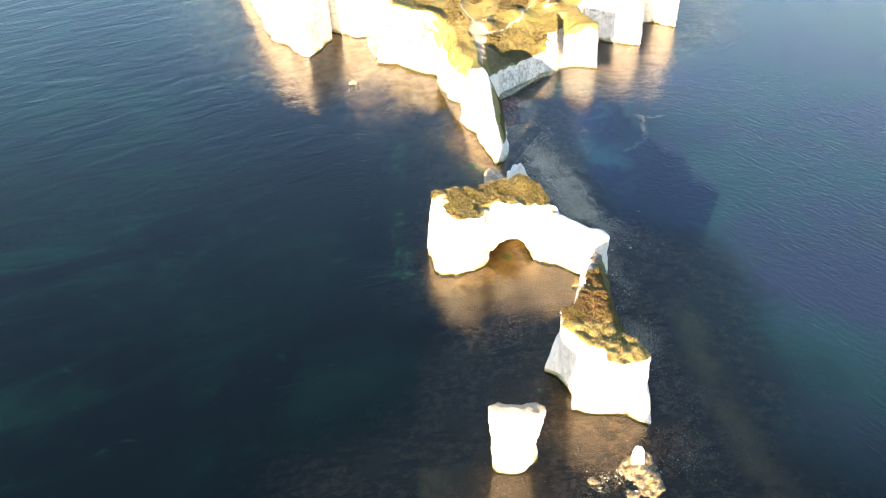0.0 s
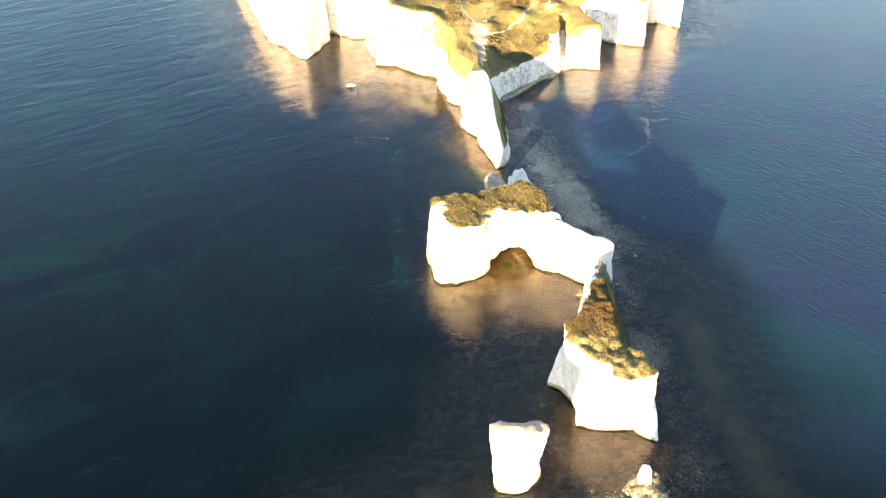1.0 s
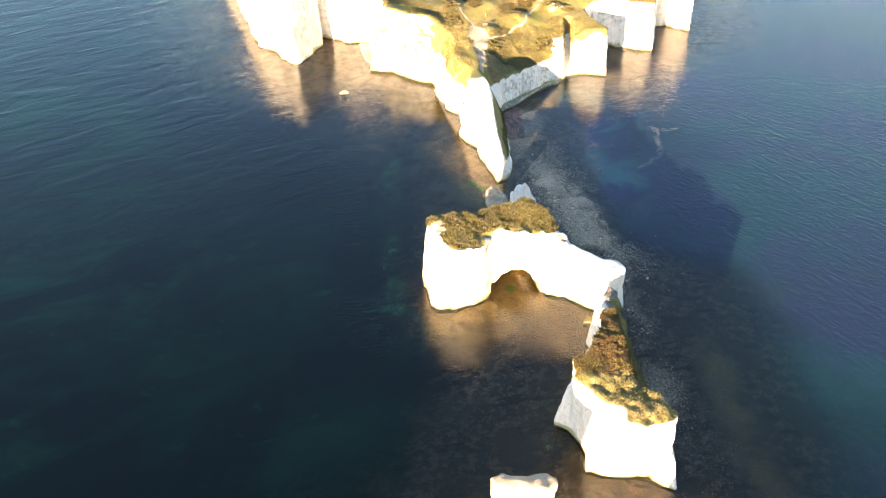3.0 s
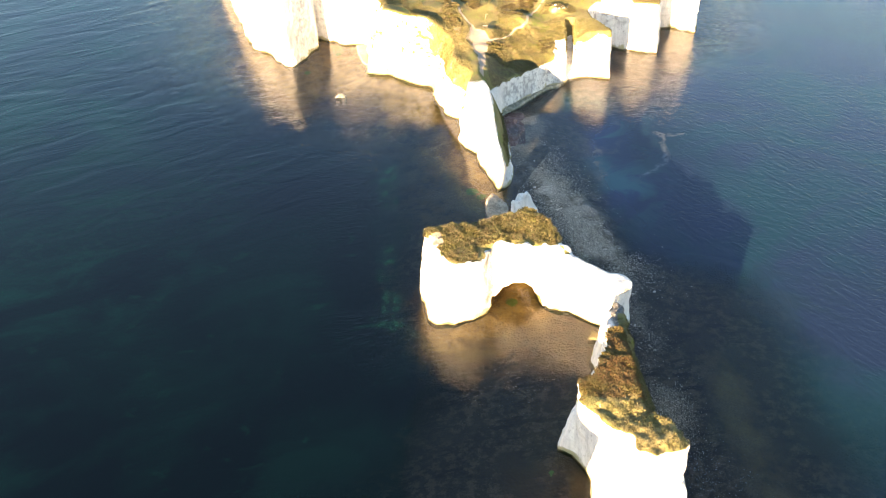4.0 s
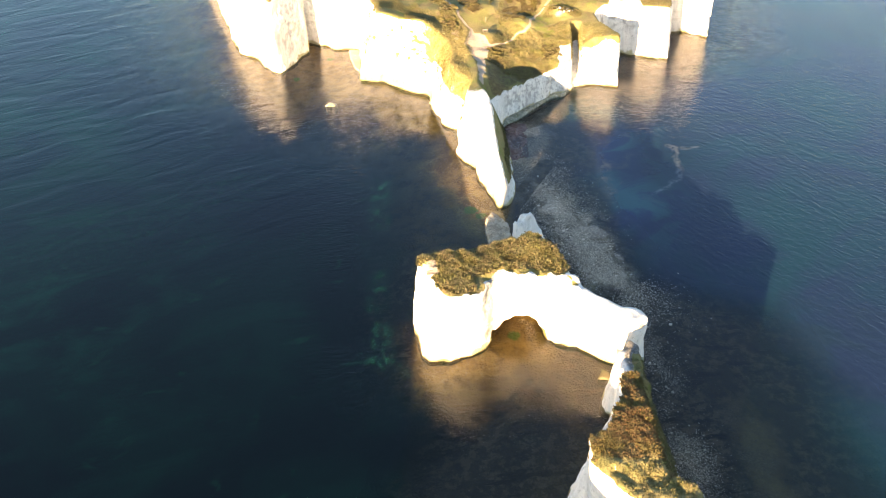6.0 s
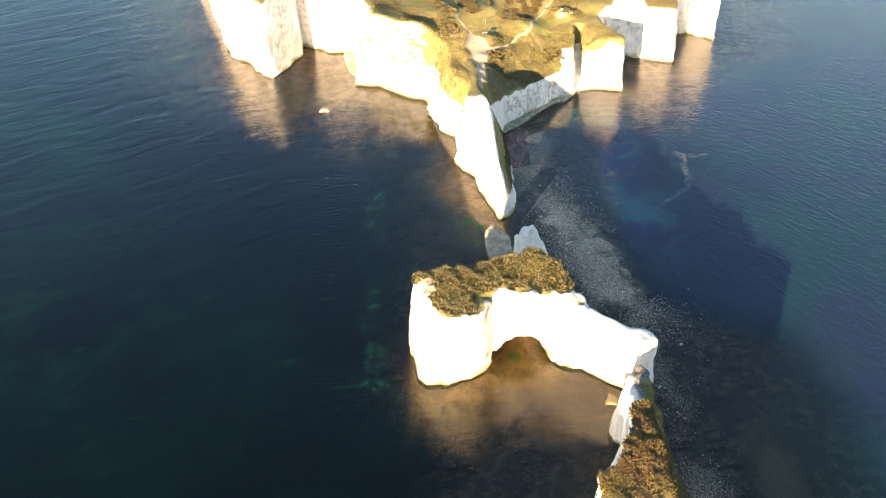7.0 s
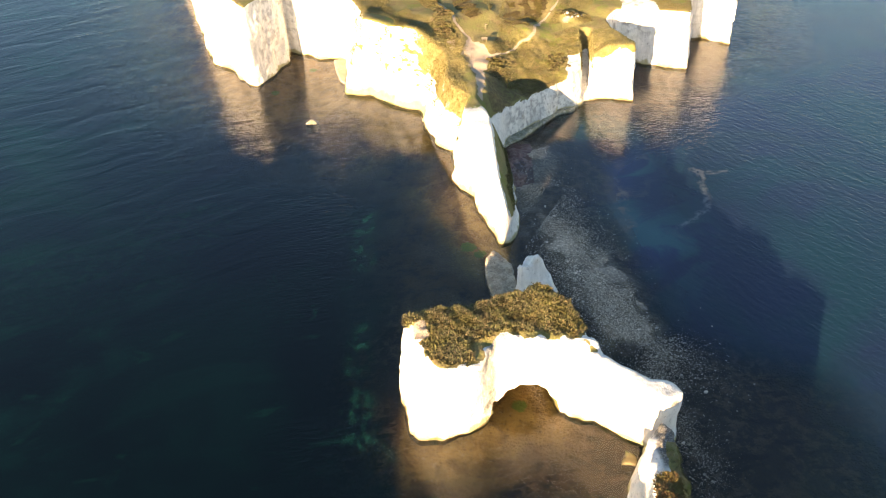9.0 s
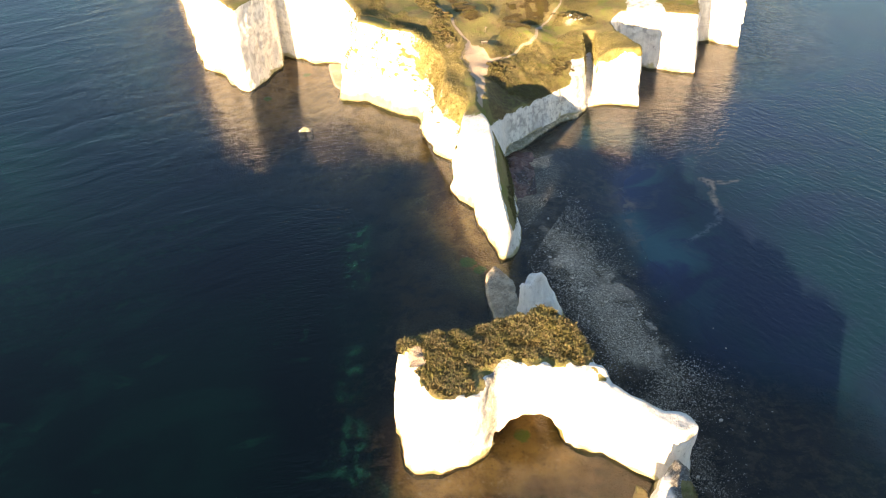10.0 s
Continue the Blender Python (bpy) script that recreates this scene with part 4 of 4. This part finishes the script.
def mid_dress(verts, me, extra):
    extra = dict(extra)
    x, y, z = verts.T
    up = normals_of(me)[:, 2]
    flank = step(-0.1, 0.15, up + 0.15 * fractal(x, y, z, 2.0, 2)) * step(1.5, 4, z) * step(30.4, 31.4, x) * step(123, 127, y) * (1 - step(148, 150, y))
    flank = np.maximum(flank, step(33.4, 34.2, x + 0.5 * fractal(x, y, z, 2.0, 2)) * step(146, 148, y) * (1 - step(156, 158, y)) * step(1.5, 3.5, z))
    extra["turf"] = np.maximum(extra["turf"] * (1 - step(145, 152, y + 2.5 * fractal(x, y, z, 2.0, 3))), flank)
    # north knob: lichen streaks, and the shade on it painted in as dark colour
    extra["stain"] = np.maximum(extra["stain"] * 0.6, step(32.3, 33.2, x + 0.3 * fractal(x, y, z, 1.5, 2)) * step(151, 153, y) * step(2, 5, z))
    extra["dry"] = 0.6 * (1 - step(124, 130, y))
    return list(extra.items())


stack_mid = thing("chalk_stack", "long white chalk stack with rusty scrub on a sloping top", "sea stack", "chalk stacks", (31, 135, 0))
mid, mv, mf, mx = rock("rock_body", (15, 110, -4), (47, 172, 22), 0.32, mid_shape, lambda x, y, z: cliff_relief(x, y, z, 0.7) * (0.65 + 0.35 * step(0, 2.5, mid_height(x, y) - z)) + 0.34 * fractal(x, y, z * 0, 1.5, 3) * (1 - step(0.5, 2.0, mid_height(x, y) - z)), 10, stack_mid, None, mid_dress)


def old_shape(x, y, z):
    d, body = two_outlines(OLD_BASE, OLD_TOP, 18.2 + 0.5 * fractal(x, y, x * 0, 3.0, 2), x, y, z, 0.4)
    return np.minimum(body, ledge(d[:, :, 16:17] + 0.6, x, y, z))


stack_old = thing("chalk_stack", "slender white chalk stack with a brown weathered flat top", "sea stack", "chalk stacks", (11, 107, 0))
old, ov, of, ox = rock("rock_body", (1, 98, -4), (21, 116, 21), 0.25, old_shape, lambda x, y, z: cliff_relief(x, y, z, 0.55), 40, stack_old,
                      lambda x, y, z: 0.95 * step(15.4, 16.8, z + 0.6 * fractal(x, y, z, 1.5, 3)) * step(-1.4, -0.4, fractal(x, y, z, 1.2, 3)))


def low_rock(name, plan, height, low, high, cell, label, category, relief=0.6, slope=1.0, peak=None, group="", bare=0.0):
    def shape(x, y, z):
        d = outline(plan, x[:, :, 0], y[:, :, 0])[:, :, None]
        top = height + 0.35 * height * fractal(x, y, x * 0, 2.5, 3)
        if peak:
            top = peak[2] * np.clip(1 - np.sqrt(((x - peak[0]) / peak[3]) ** 2 + ((y - peak[1]) / peak[4]) ** 2), 0, 1) + height
        return soft_max(d + slope * np.maximum(z, 0), z - top, 0.3)
    ob, *_ = rock(name, low, high, cell, shape, lambda x, y, z: cliff_relief(x, y, z, relief) + 0.22 * relief * fractal(x, y, z, 0.9, 2), 40, None, (lambda x, y, z: x * 0 + bare) if bare else None)
    return tagged(ob, label, category, group)


PIN_BASE = [(14.6, 206.5), (17, 203.5), (22.5, 203.5), (24.6, 206.5), (23.0, 211.5), (19.5, 213), (16, 211.5)]
PIN_TOP = [(15.6, 206.6), (16.6, 205.4), (19.0, 205.8), (20.6, 207.0), (19.6, 208.6), (17.0, 208.2)]


def pin_shape(x, y, z):
    f = np.clip(z / 10.0, -0.1, 1.0)
    d = outline(PIN_BASE, x[:, :, 0], y[:, :, 0])[:, :, None] * (1 - f) + outline(PIN_TOP, x[:, :, 0], y[:, :, 0])[:, :, None] * f
    return soft_max(d, z - 10.4 + 0.55 * np.maximum(0, 19.4 - x) + 1.6 * np.maximum(0, x - 19.9) - 0.9 * np.round(1.5 * fractal(x, y, x * 0, 1.6, 2)) / 1.5, 0.12)


pinnacle, *_ = rock("rock_pinnacle", (11, 200, -4), (28, 217, 13), 0.33, pin_shape, lambda x, y, z: cliff_relief(x, y, z, 0.85), 40)
tagged(pinnacle, "pale chalk pinnacle leaning beside the shingle shoal", "rock")
low_rock("rock_slab", [(9.6, 215), (10.6, 207), (12, 202), (15.5, 200.5), (16.9, 206), (15.9, 213), (15.2, 218), (13.2, 220.5), (11.6, 223.2), (10.2, 220)], 0.6, (6, 196, -4), (20, 227, 4), 0.3,
         "flat cracked tan rock slab between stack and headland", "rock", 0.65, 0.4).data.materials[0] = SLAB
low_rock("reef_rock", [(25.4, 102.5), (28, 104.5), (31.3, 104.8), (35, 108), (38.5, 108), (40, 104.2), (39, 99), (36, 96), (31, 98), (27, 99.5)], 0.25, (20, 90, -3), (46, 114, 4), 0.24,
         "low weedy chalk reef awash at the waterline", "reef", 1.3, 0.9).data.materials[0] = REEF
low_rock("chalk_stump", [(34.5, 105.4), (37.0, 105.2), (37.5, 106.6), (36.9, 107.8), (34.8, 107.6)], 3.8, (31, 101, -3), (42, 112, 8), 0.25,
         "short white chalk stump on a low reef", "rock", 0.35, 0.12)
low_rock("rock_slab", [(-36, 330.5), (-31, 331), (-30, 318), (-29.8, 311), (-32, 314), (-34, 321)], 0.5, (-40, 305, -3), (-26, 335, 4), 0.35,
         "tan rock shelf at the foot of the headland cliff", "rock", 0.2, 0.4, None, "", 0.6)
low_rock("chalk_ledge", [(16.8, 268.7), (19, 271), (22.2, 273.6), (26.7, 279.4), (33, 286.7), (38, 288.4), (41.1, 294.3), (38, 291.5), (33, 289.5), (27, 284), (22, 279), (17.5, 274)], 0.7, (12, 262, -3), (46, 300, 3), 0.3,
         "green-grey chalk ledge along the foot of the cove cliff", "ledge", 0.25, 0.3).data.materials[0] = LEDGE
low_rock("weed_bank", [(16.5, 268.5), (20, 271), (23.5, 270), (24.9, 267.5), (24.2, 263.5), (23.6, 260.4), (22.3, 257), (21.6, 253.5), (19.8, 250), (17.2, 249)], 0.1, (12, 236, -3), (30, 276, 3), 0.3,
         "wet purple-brown seaweed bank below the cove cliff", "seaweed", 1.0, 0.6).data.materials[0] = WEEDS
low_rock("boulder", [(-39, 286.5), (-36.2, 286.2), (-35.4, 288), (-38, 288.8)], 0.9, (-43, 282, -3), (-31, 293, 3), 0.25, "pale boulder breaking the sea surface", "boulder", 0.7, 1.1).data.materials[0] = LEDGE
low_rock("boulder", [(29.8, 163.2), (32.2, 162.8), (33, 165.2), (31, 166.2)], 0.35, (26, 159, -3), (36, 170, 3), 0.3, "yellow algae-covered boulder at the foot of the stack", "boulder", 0.6, 1.0)


# ---- scrub ----
def tufts(name, verts, faces, keep, number, size, material, parent, seed, blades=5):
    """Clumps of upright pointed blades on the faces where keep is high."""
    rng = np.random.RandomState(seed)
    centre = verts[faces].mean(1)
    weight = keep[faces].mean(1)
    weight = np.where(weight > 0.5, weight, 0)
    pick = rng.choice(len(faces), number, p=weight / weight.sum())
    spot = centre[pick] + (rng.rand(number, 3) - 0.5) * (0.6, 0.6, 0.0)
    grow = size * (0.6 + 0.8 * rng.rand(number)) * (1 + 0.35 * fractal(spot[:, 0], spot[:, 1], spot[:, 2], 6.0, 2))
    out, k = [], 3
    for b in range(blades):
        a = rng.rand(number) * 6.283
        lean = 0.2 + 0.9 * rng.rand(number)
        tip = spot + np.stack([np.cos(a) * lean * grow, np.sin(a) * lean * grow, grow * (0.22 + 0.3 * rng.rand(number))], 1)
        wide = 0.17 * grow * (0.7 + 0.6 * rng.rand(number))
        side = np.stack([-np.sin(a) * wide, np.cos(a) * wide, wide * 0], 1)
        foot = spot - (0, 0, 0.15)
        mid = foot * 0.45 + tip * 0.55
        out.append(np.stack([foot - side * 0.6, foot + side * 0.6, mid + side, tip, mid - side], 1))
    pts = np.stack(out, 1).reshape(-1, 5, 3)
    base = np.arange(len(pts))[:, None] * 5
    tri = np.concatenate([base + (0, 1, 2), base + (0, 2, 4), base + (4, 2, 3)])
    ob = new(name, mesh_of(name, pts.reshape(-1, 3), tri, material, False))
    ob.parent = parent
    if parent:
        ob.location = -parent.location
    return tagged(ob, kind="stuff")


for body in (arch, mid, old):
    body.location = -body.parent.location
tufts("scrub", av, af, ax["turf"] * ax["bushy"] * (1 - ax["soil"]), 9500, 0.60, SCRUB, stack_arch, 1)
red = mx["turf"] * step(126, 131, mv[:, 1]) * (1 - step(33, 34.5, mv[:, 0]))
tufts("red_scrub", mv, mf, red, 8000, 0.36, RED_SCRUB, stack_mid, 2)
tufts("scrub", mv, mf, np.maximum(0, mx["turf"] - red), 6500, 0.29, SCRUB, stack_mid, 3)
hxx, hyy = hv[:, 0], hv[:, 1]
patch = fractal(hxx, hyy, hxx * 0, 10.0, 3)
BRUSH = [[(36, 320), (40, 321.5), (44, 319.5)], [(-3.5, 331), (0, 322.5), (2.4, 314)], [(1.5, 309), (2.6, 305)], [(15.2, 291), (17.6, 293.5)], [(33, 298.5), (33.8, 293)]]
near = np.min([along(line, hxx, hyy) for line in BRUSH], 0)
track = np.min([along(line, hxx, hyy) for line in TRACKS], 0)
heath = np.maximum.reduce([1 - step(-0.6, 0.4, outline(h, hxx, hyy) + 0.8 * fractal(hxx, hyy, hxx * 0, 2.5, 2)) for h in HEATHS_AND_SHADE[:2]])
plain = hx["turf"] * (1 - step(0.1, 0.4, hx["soil"])) * (1 - 0.95 * hx["dry"]) * (1 - step(370, 380, hyy))
tufts("scrub", hv, hf, plain * step(0.1, 0.35, patch + 0.45 * step(15, 19, hxx) * (1 - step(40, 44, hxx)) * (1 - step(308, 316, hyy)) + 0.9 * (1 - step(2.5, 4.5, near))) * step(0.8, 1.6, track) * (1 - heath), 44000, 0.34, SCRUB, None, 5, 4)
tufts("heath", hv, hf, heath * (hx["turf"] > 0.5) * step(-0.25, 0.05, fractal(hxx, hyy, hxx * 0, 1.6, 2)), 19000, 0.36, HEATH, None, 8, 5)
tagged(bpy.data.objects["heath"], "brown tussocky heath between trodden tracks on the clifftop", "heath", kind="stuff")
tufts("grass", hv, hf, hx["dry"] * (hx["turf"] > 0.5), 9000, 0.34, DRY_GRASS, None, 7, 4)
tagged(bpy.data.objects["grass"], "long dry yellow grass on the sunlit slope", "grass", kind="stuff")
face = step(-31, -28, hxx) * (1 - step(4, 8, hxx)) * step(4, 8, hv[:, 2]) * (1 - step(320, 324, hyy)) * step(258, 262, hyy) * (1 - hx["turf"]) * step(0.05, 0.35, fractal(hxx, hyy, hv[:, 2], 2.6, 3))
clumps = tufts("cliff_tufts", hv, hf, face, 1100, 0.42, GREEN_TUFT, None, 6, 6)
tagged(clumps, "small green tufts clinging to the chalk face", "tufts", kind="stuff")
bpy.data.objects["scrub.002"].name = "headland_scrub"
tagged(bpy.data.objects["headland_scrub"], "dry golden and olive scrub over the headland", "scrub", kind="stuff")


# ---- stones of the shoal ----
def stones(name, line, width, number, size, seed, label, top=0.0, material_=PALE_STONE):
    rng = np.random.RandomState(seed)
    seg = rng.randint(0, len(line) - 1, number)
    p = np.array(line, float)
    t = rng.rand(number, 1)
    spot = p[seg] * (1 - t) + p[seg + 1] * t + rng.normal(0, width, (number, 2))
    keep = (rocks_distance(spot[:, 0], spot[:, 1]) > 0.3) & (along([(16, 224), (28, 247)], spot[:, 0], spot[:, 1]) > 2.4) & (fractal(spot[:, 0], spot[:, 1], spot[:, 0] * 0, 9.0, 3) + rng.normal(0, 0.35, number) > -0.1)
    spot = spot[keep]
    n = len(spot)
    z = np.maximum(seabed_height(spot[:, 0], spot[:, 1]), -0.1) + 0.08 + top
    r = size * (0.5 + rng.rand(n) ** 5 * 1.6)
    shape = np.array([(1, 0, 0), (0.3, 0.95, 0), (-0.8, 0.6, 0), (-0.8, -0.6, 0), (0.3, -0.95, 0), (0.1, 0.05, 0.6), (0, 0, -0.5)], float)
    a = rng.rand(n) * 6.283
    rot = np.stack([np.stack([np.cos(a), -np.sin(a), a * 0], -1), np.stack([np.sin(a), np.cos(a), a * 0], -1), np.stack([a * 0, a * 0, a * 0 + 1], -1)], 1)
    local = shape[None] * (1 + 0.35 * rng.normal(0, 1, (n, 7, 3))) * (1, 0.75, 0.8)
    pts = np.einsum("nij,nkj->nki", rot, local) * r[:, None, None]
    pts[:, :, :2] += spot[:, None, :]
    pts[:, :, 2] += z[:, None]
    base = np.arange(n)[:, None] * 7
    tri = [base + (i, (i + 1) % 5, 5) for i in range(5)] + [base + ((i + 1) % 5, i, 6) for i in range(5)]
    ob = new(name, mesh_of(name, pts.reshape(-1, 3), np.concatenate(tri), material_, False))
    return tagged(ob, label, "stones", kind="stuff")


stones("shingle_stones", SHOAL_LINE[1:6] + [(43, 183)], 4.8, 74000, 0.10, 11, "grey and white stones scattered over the shingle shoal")
stones("shoal_stones", [(36, 195), (41, 181), (42.5, 166), (43, 152), (43.2, 144), (43.8, 136)], 2.6, 40000, 0.075, 12, "pale stones in shallow water beside the stacks")
stones("east_reef_stones", [(44.5, 134), (46, 124), (46.5, 114), (46, 104)], 4.0, 5200, 0.08, 15, "small pale stones scattered over the dark reef", -0.03, CHALK_STONE)
stones("reef_rubble", [(27, 102), (33, 102.5), (39, 103.5), (37, 98)], 1.6, 260, 0.18, 14, "pale broken rubble on the low reef", 0.2, CHALK_STONE)
stones("reef_stones", REEF_LINE, 6.0, 2600, 0.085, 13, "scattered pale stones on the dark reef", -0.1, CHALK_STONE)


# ---- boulders and bushes, one by one ----
def boulder_mesh(seed):
    rng = np.random.RandomState(seed)
    bm = bmesh.new()
    bmesh.ops.create_icosphere(bm, subdivisions=2, radius=1.0)
    shift = rng.rand(3) * 50
    for v in bm.verts:
        p = np.array(v.co)
        q = p * 0.9 + shift
        k = 1 + 0.35 * float(value_noise(*(np.array([c]) for c in q * 1.2))[0]) + 0.15 * float(value_noise(*(np.array([c]) for c in q * 3))[0])
        v.co = Vector(p * k * (1, 0.8, 0.62))
    me = bpy.data.meshes.new("boulder")
    bm.to_mesh(me)
    bm.free()
    me.materials.append(PALE_STONE)
    return me


BOULDERS = [boulder_mesh(k) for k in range(5)]
rng = np.random.RandomState(21)
line = np.array([(24, 240), (28, 226), (31, 212), (34, 199), (38, 187), (42, 176), (44, 160), (43, 146)], float)
for k in range(110):
    j = rng.randint(0, len(line) - 1)
    f = rng.rand()
    x, y = line[j] * (1 - f) + line[j + 1] * f + rng.normal(0, 3.2, 2)
    if rocks_distance(np.array([x]), np.array([y]))[0] < 0.8:
        continue
    r = 0.16 + 0.26 * rng.rand() ** 3
    ob = new("shoal_boulder", BOULDERS[k % 5])
    z = max(float(seabed_height(np.array([x]), np.array([y]))[0]), -0.25)
    ob.matrix_basis = Matrix.Translation((x, y, z + r * 0.25)) @ Matrix.Rotation(rng.rand() * 6.28, 4, "Z") @ Matrix.Diagonal((r, r, r, 1))
    tagged(ob, "weathered grey chalk boulder lying on the stony shoal", "boulder", "shoal boulders")


def bush_mesh(seed, material_):
    """A low dome of leafy sprays."""
    rng = np.random.RandomState(seed)
    n = 260
    a, h = rng.rand(n) * 6.283, rng.rand(n)
    out = np.sqrt(1 - h ** 2)
    way = np.stack([np.cos(a) * out, np.sin(a) * out, h * 0.85 + 0.12], 1)
    reach = 0.75 + 0.35 * rng.rand(n) + 0.2 * value_noise(way[:, 0] * 2 + seed, way[:, 1] * 2, way[:, 2] * 2)
    tip = way * reach[:, None]
    foot = tip * 0.62
    side = np.cross(way, rng.normal(0, 1, (n, 3)))
    side *= 0.11 / (np.linalg.norm(side, axis=1)[:, None] + 1e-6)
    mid = foot * 0.4 + tip * 0.6
    pts = np.stack([foot, mid + side, tip, mid - side], 1).reshape(-1, 3)
    base = np.arange(n)[:, None] * 4
    tri = np.concatenate([base + (0, 1, 2), base + (0, 2, 3)])
    return mesh_of("bush", pts, tri, material_, False)


BUSHES = [bush_mesh(k, SCRUB if k % 3 else HEATH) for k in range(6)]


def ground_at(x, y):
    near = np.hypot(hv[:, 0] - x, hv[:, 1] - y) < 0.8
    return float(hv[near, 2].max())


for j, path in enumerate(BRUSH):
    p = np.array(path, float)
    for k in range(26):
        i = rng.randint(0, len(p) - 1)
        f = rng.rand()
        x, y = p[i] * (1 - f) + p[i + 1] * f + rng.normal(0, 1.3, 2)
        r = 0.55 + 0.6 * rng.rand()
        ob = new("clifftop_bush", BUSHES[rng.randint(0, 6)])
        ob.matrix_basis = Matrix.Translation((x, y, ground_at(x, y) - 0.15)) @ Matrix.Rotation(rng.rand() * 6.28, 4, "Z") @ Matrix.Diagonal((r * 1.2, r, r * 0.65, 1))
        tagged(ob, "low wind-clipped bush with dry olive sprays on the clifftop", "bush", "clifftop bushes")


CHALK_ROCKS = [boulder_mesh(k) for k in (31, 32, 33)]
for me in CHALK_ROCKS:
    me.materials[0] = CHALK_STONE
for k in range(16):
    x, y = 36.6 + 7.0 * rng.rand(), 317.2 + 4.0 * rng.rand()
    r = 0.22 + 0.3 * rng.rand() ** 2
    ob = new("clifftop_rock", CHALK_ROCKS[k % 3])
    ob.matrix_basis = Matrix.Translation((x, y, ground_at(x, y) + 0.1 * r)) @ Matrix.Rotation(rng.rand() * 6.28, 4, "Z") @ Matrix.Diagonal((r * 1.3, r, r, 1))
    tagged(ob, "pale weathered chalk rock lying on bare clifftop soil", "rock", "clifftop rocks")


# ---- clifftop furniture ----
def wood_material():
    m, t, b = material("weathered_wood")
    c = mix(t, grain(t, place(t, 1, 1, 0.1), 9.0, 5), (0.17, 0.14, 0.11), (0.09, 0.075, 0.06))
    t.links.new(c, b.inputs["Base Color"])
    b.inputs["Roughness"].default_value = 0.85
    return m


def part(name, size, at, material_, parent, label=""):
    bm = bmesh.new()
    bmesh.ops.create_cube(bm, size=1.0, matrix=Matrix.Translation(at) @ Matrix.Diagonal((*size, 1)))
    bmesh.ops.bevel(bm, geom=list(bm.edges), offset=min(size) * 0.15, segments=2, affect="EDGES")
    me = bpy.data.meshes.new(name)
    bm.to_mesh(me)
    bm.free()
    me.materials.append(material_)
    ob = new(name, me)
    ob.parent = parent
    return tagged(ob, label)


WOOD = wood_material()
post = thing("waymark_post", "weathered wooden waymark post standing in short grass", "post", "", (13.6, 310.3, ground_at(13.6, 310.3) - 0.1))
part("shaft", (0.16, 0.16, 1.75), (0, 0, 0.87), WOOD, post)
part("cap", (0.22, 0.22, 0.08), (0, 0, 1.77), WOOD, post)
part("finger_board", (0.7, 0.05, 0.16), (0.3, -0.1, 1.5), WOOD, post)
bench = thing("bench", "low pale wooden bench on the worn clifftop grass", "bench", "", (13.0, 301.0, ground_at(13.0, 301.0) - 0.05))
part("seat", (1.7, 0.45, 0.08), (0, 0, 0.46), WOOD, bench)
part("backrest", (1.7, 0.06, 0.4), (0, 0.25, 0.75), WOOD, bench)
for sx in (-0.65, 0.65):
    part("leg", (0.12, 0.4, 0.46), (sx, 0, 0.23), WOOD, bench)
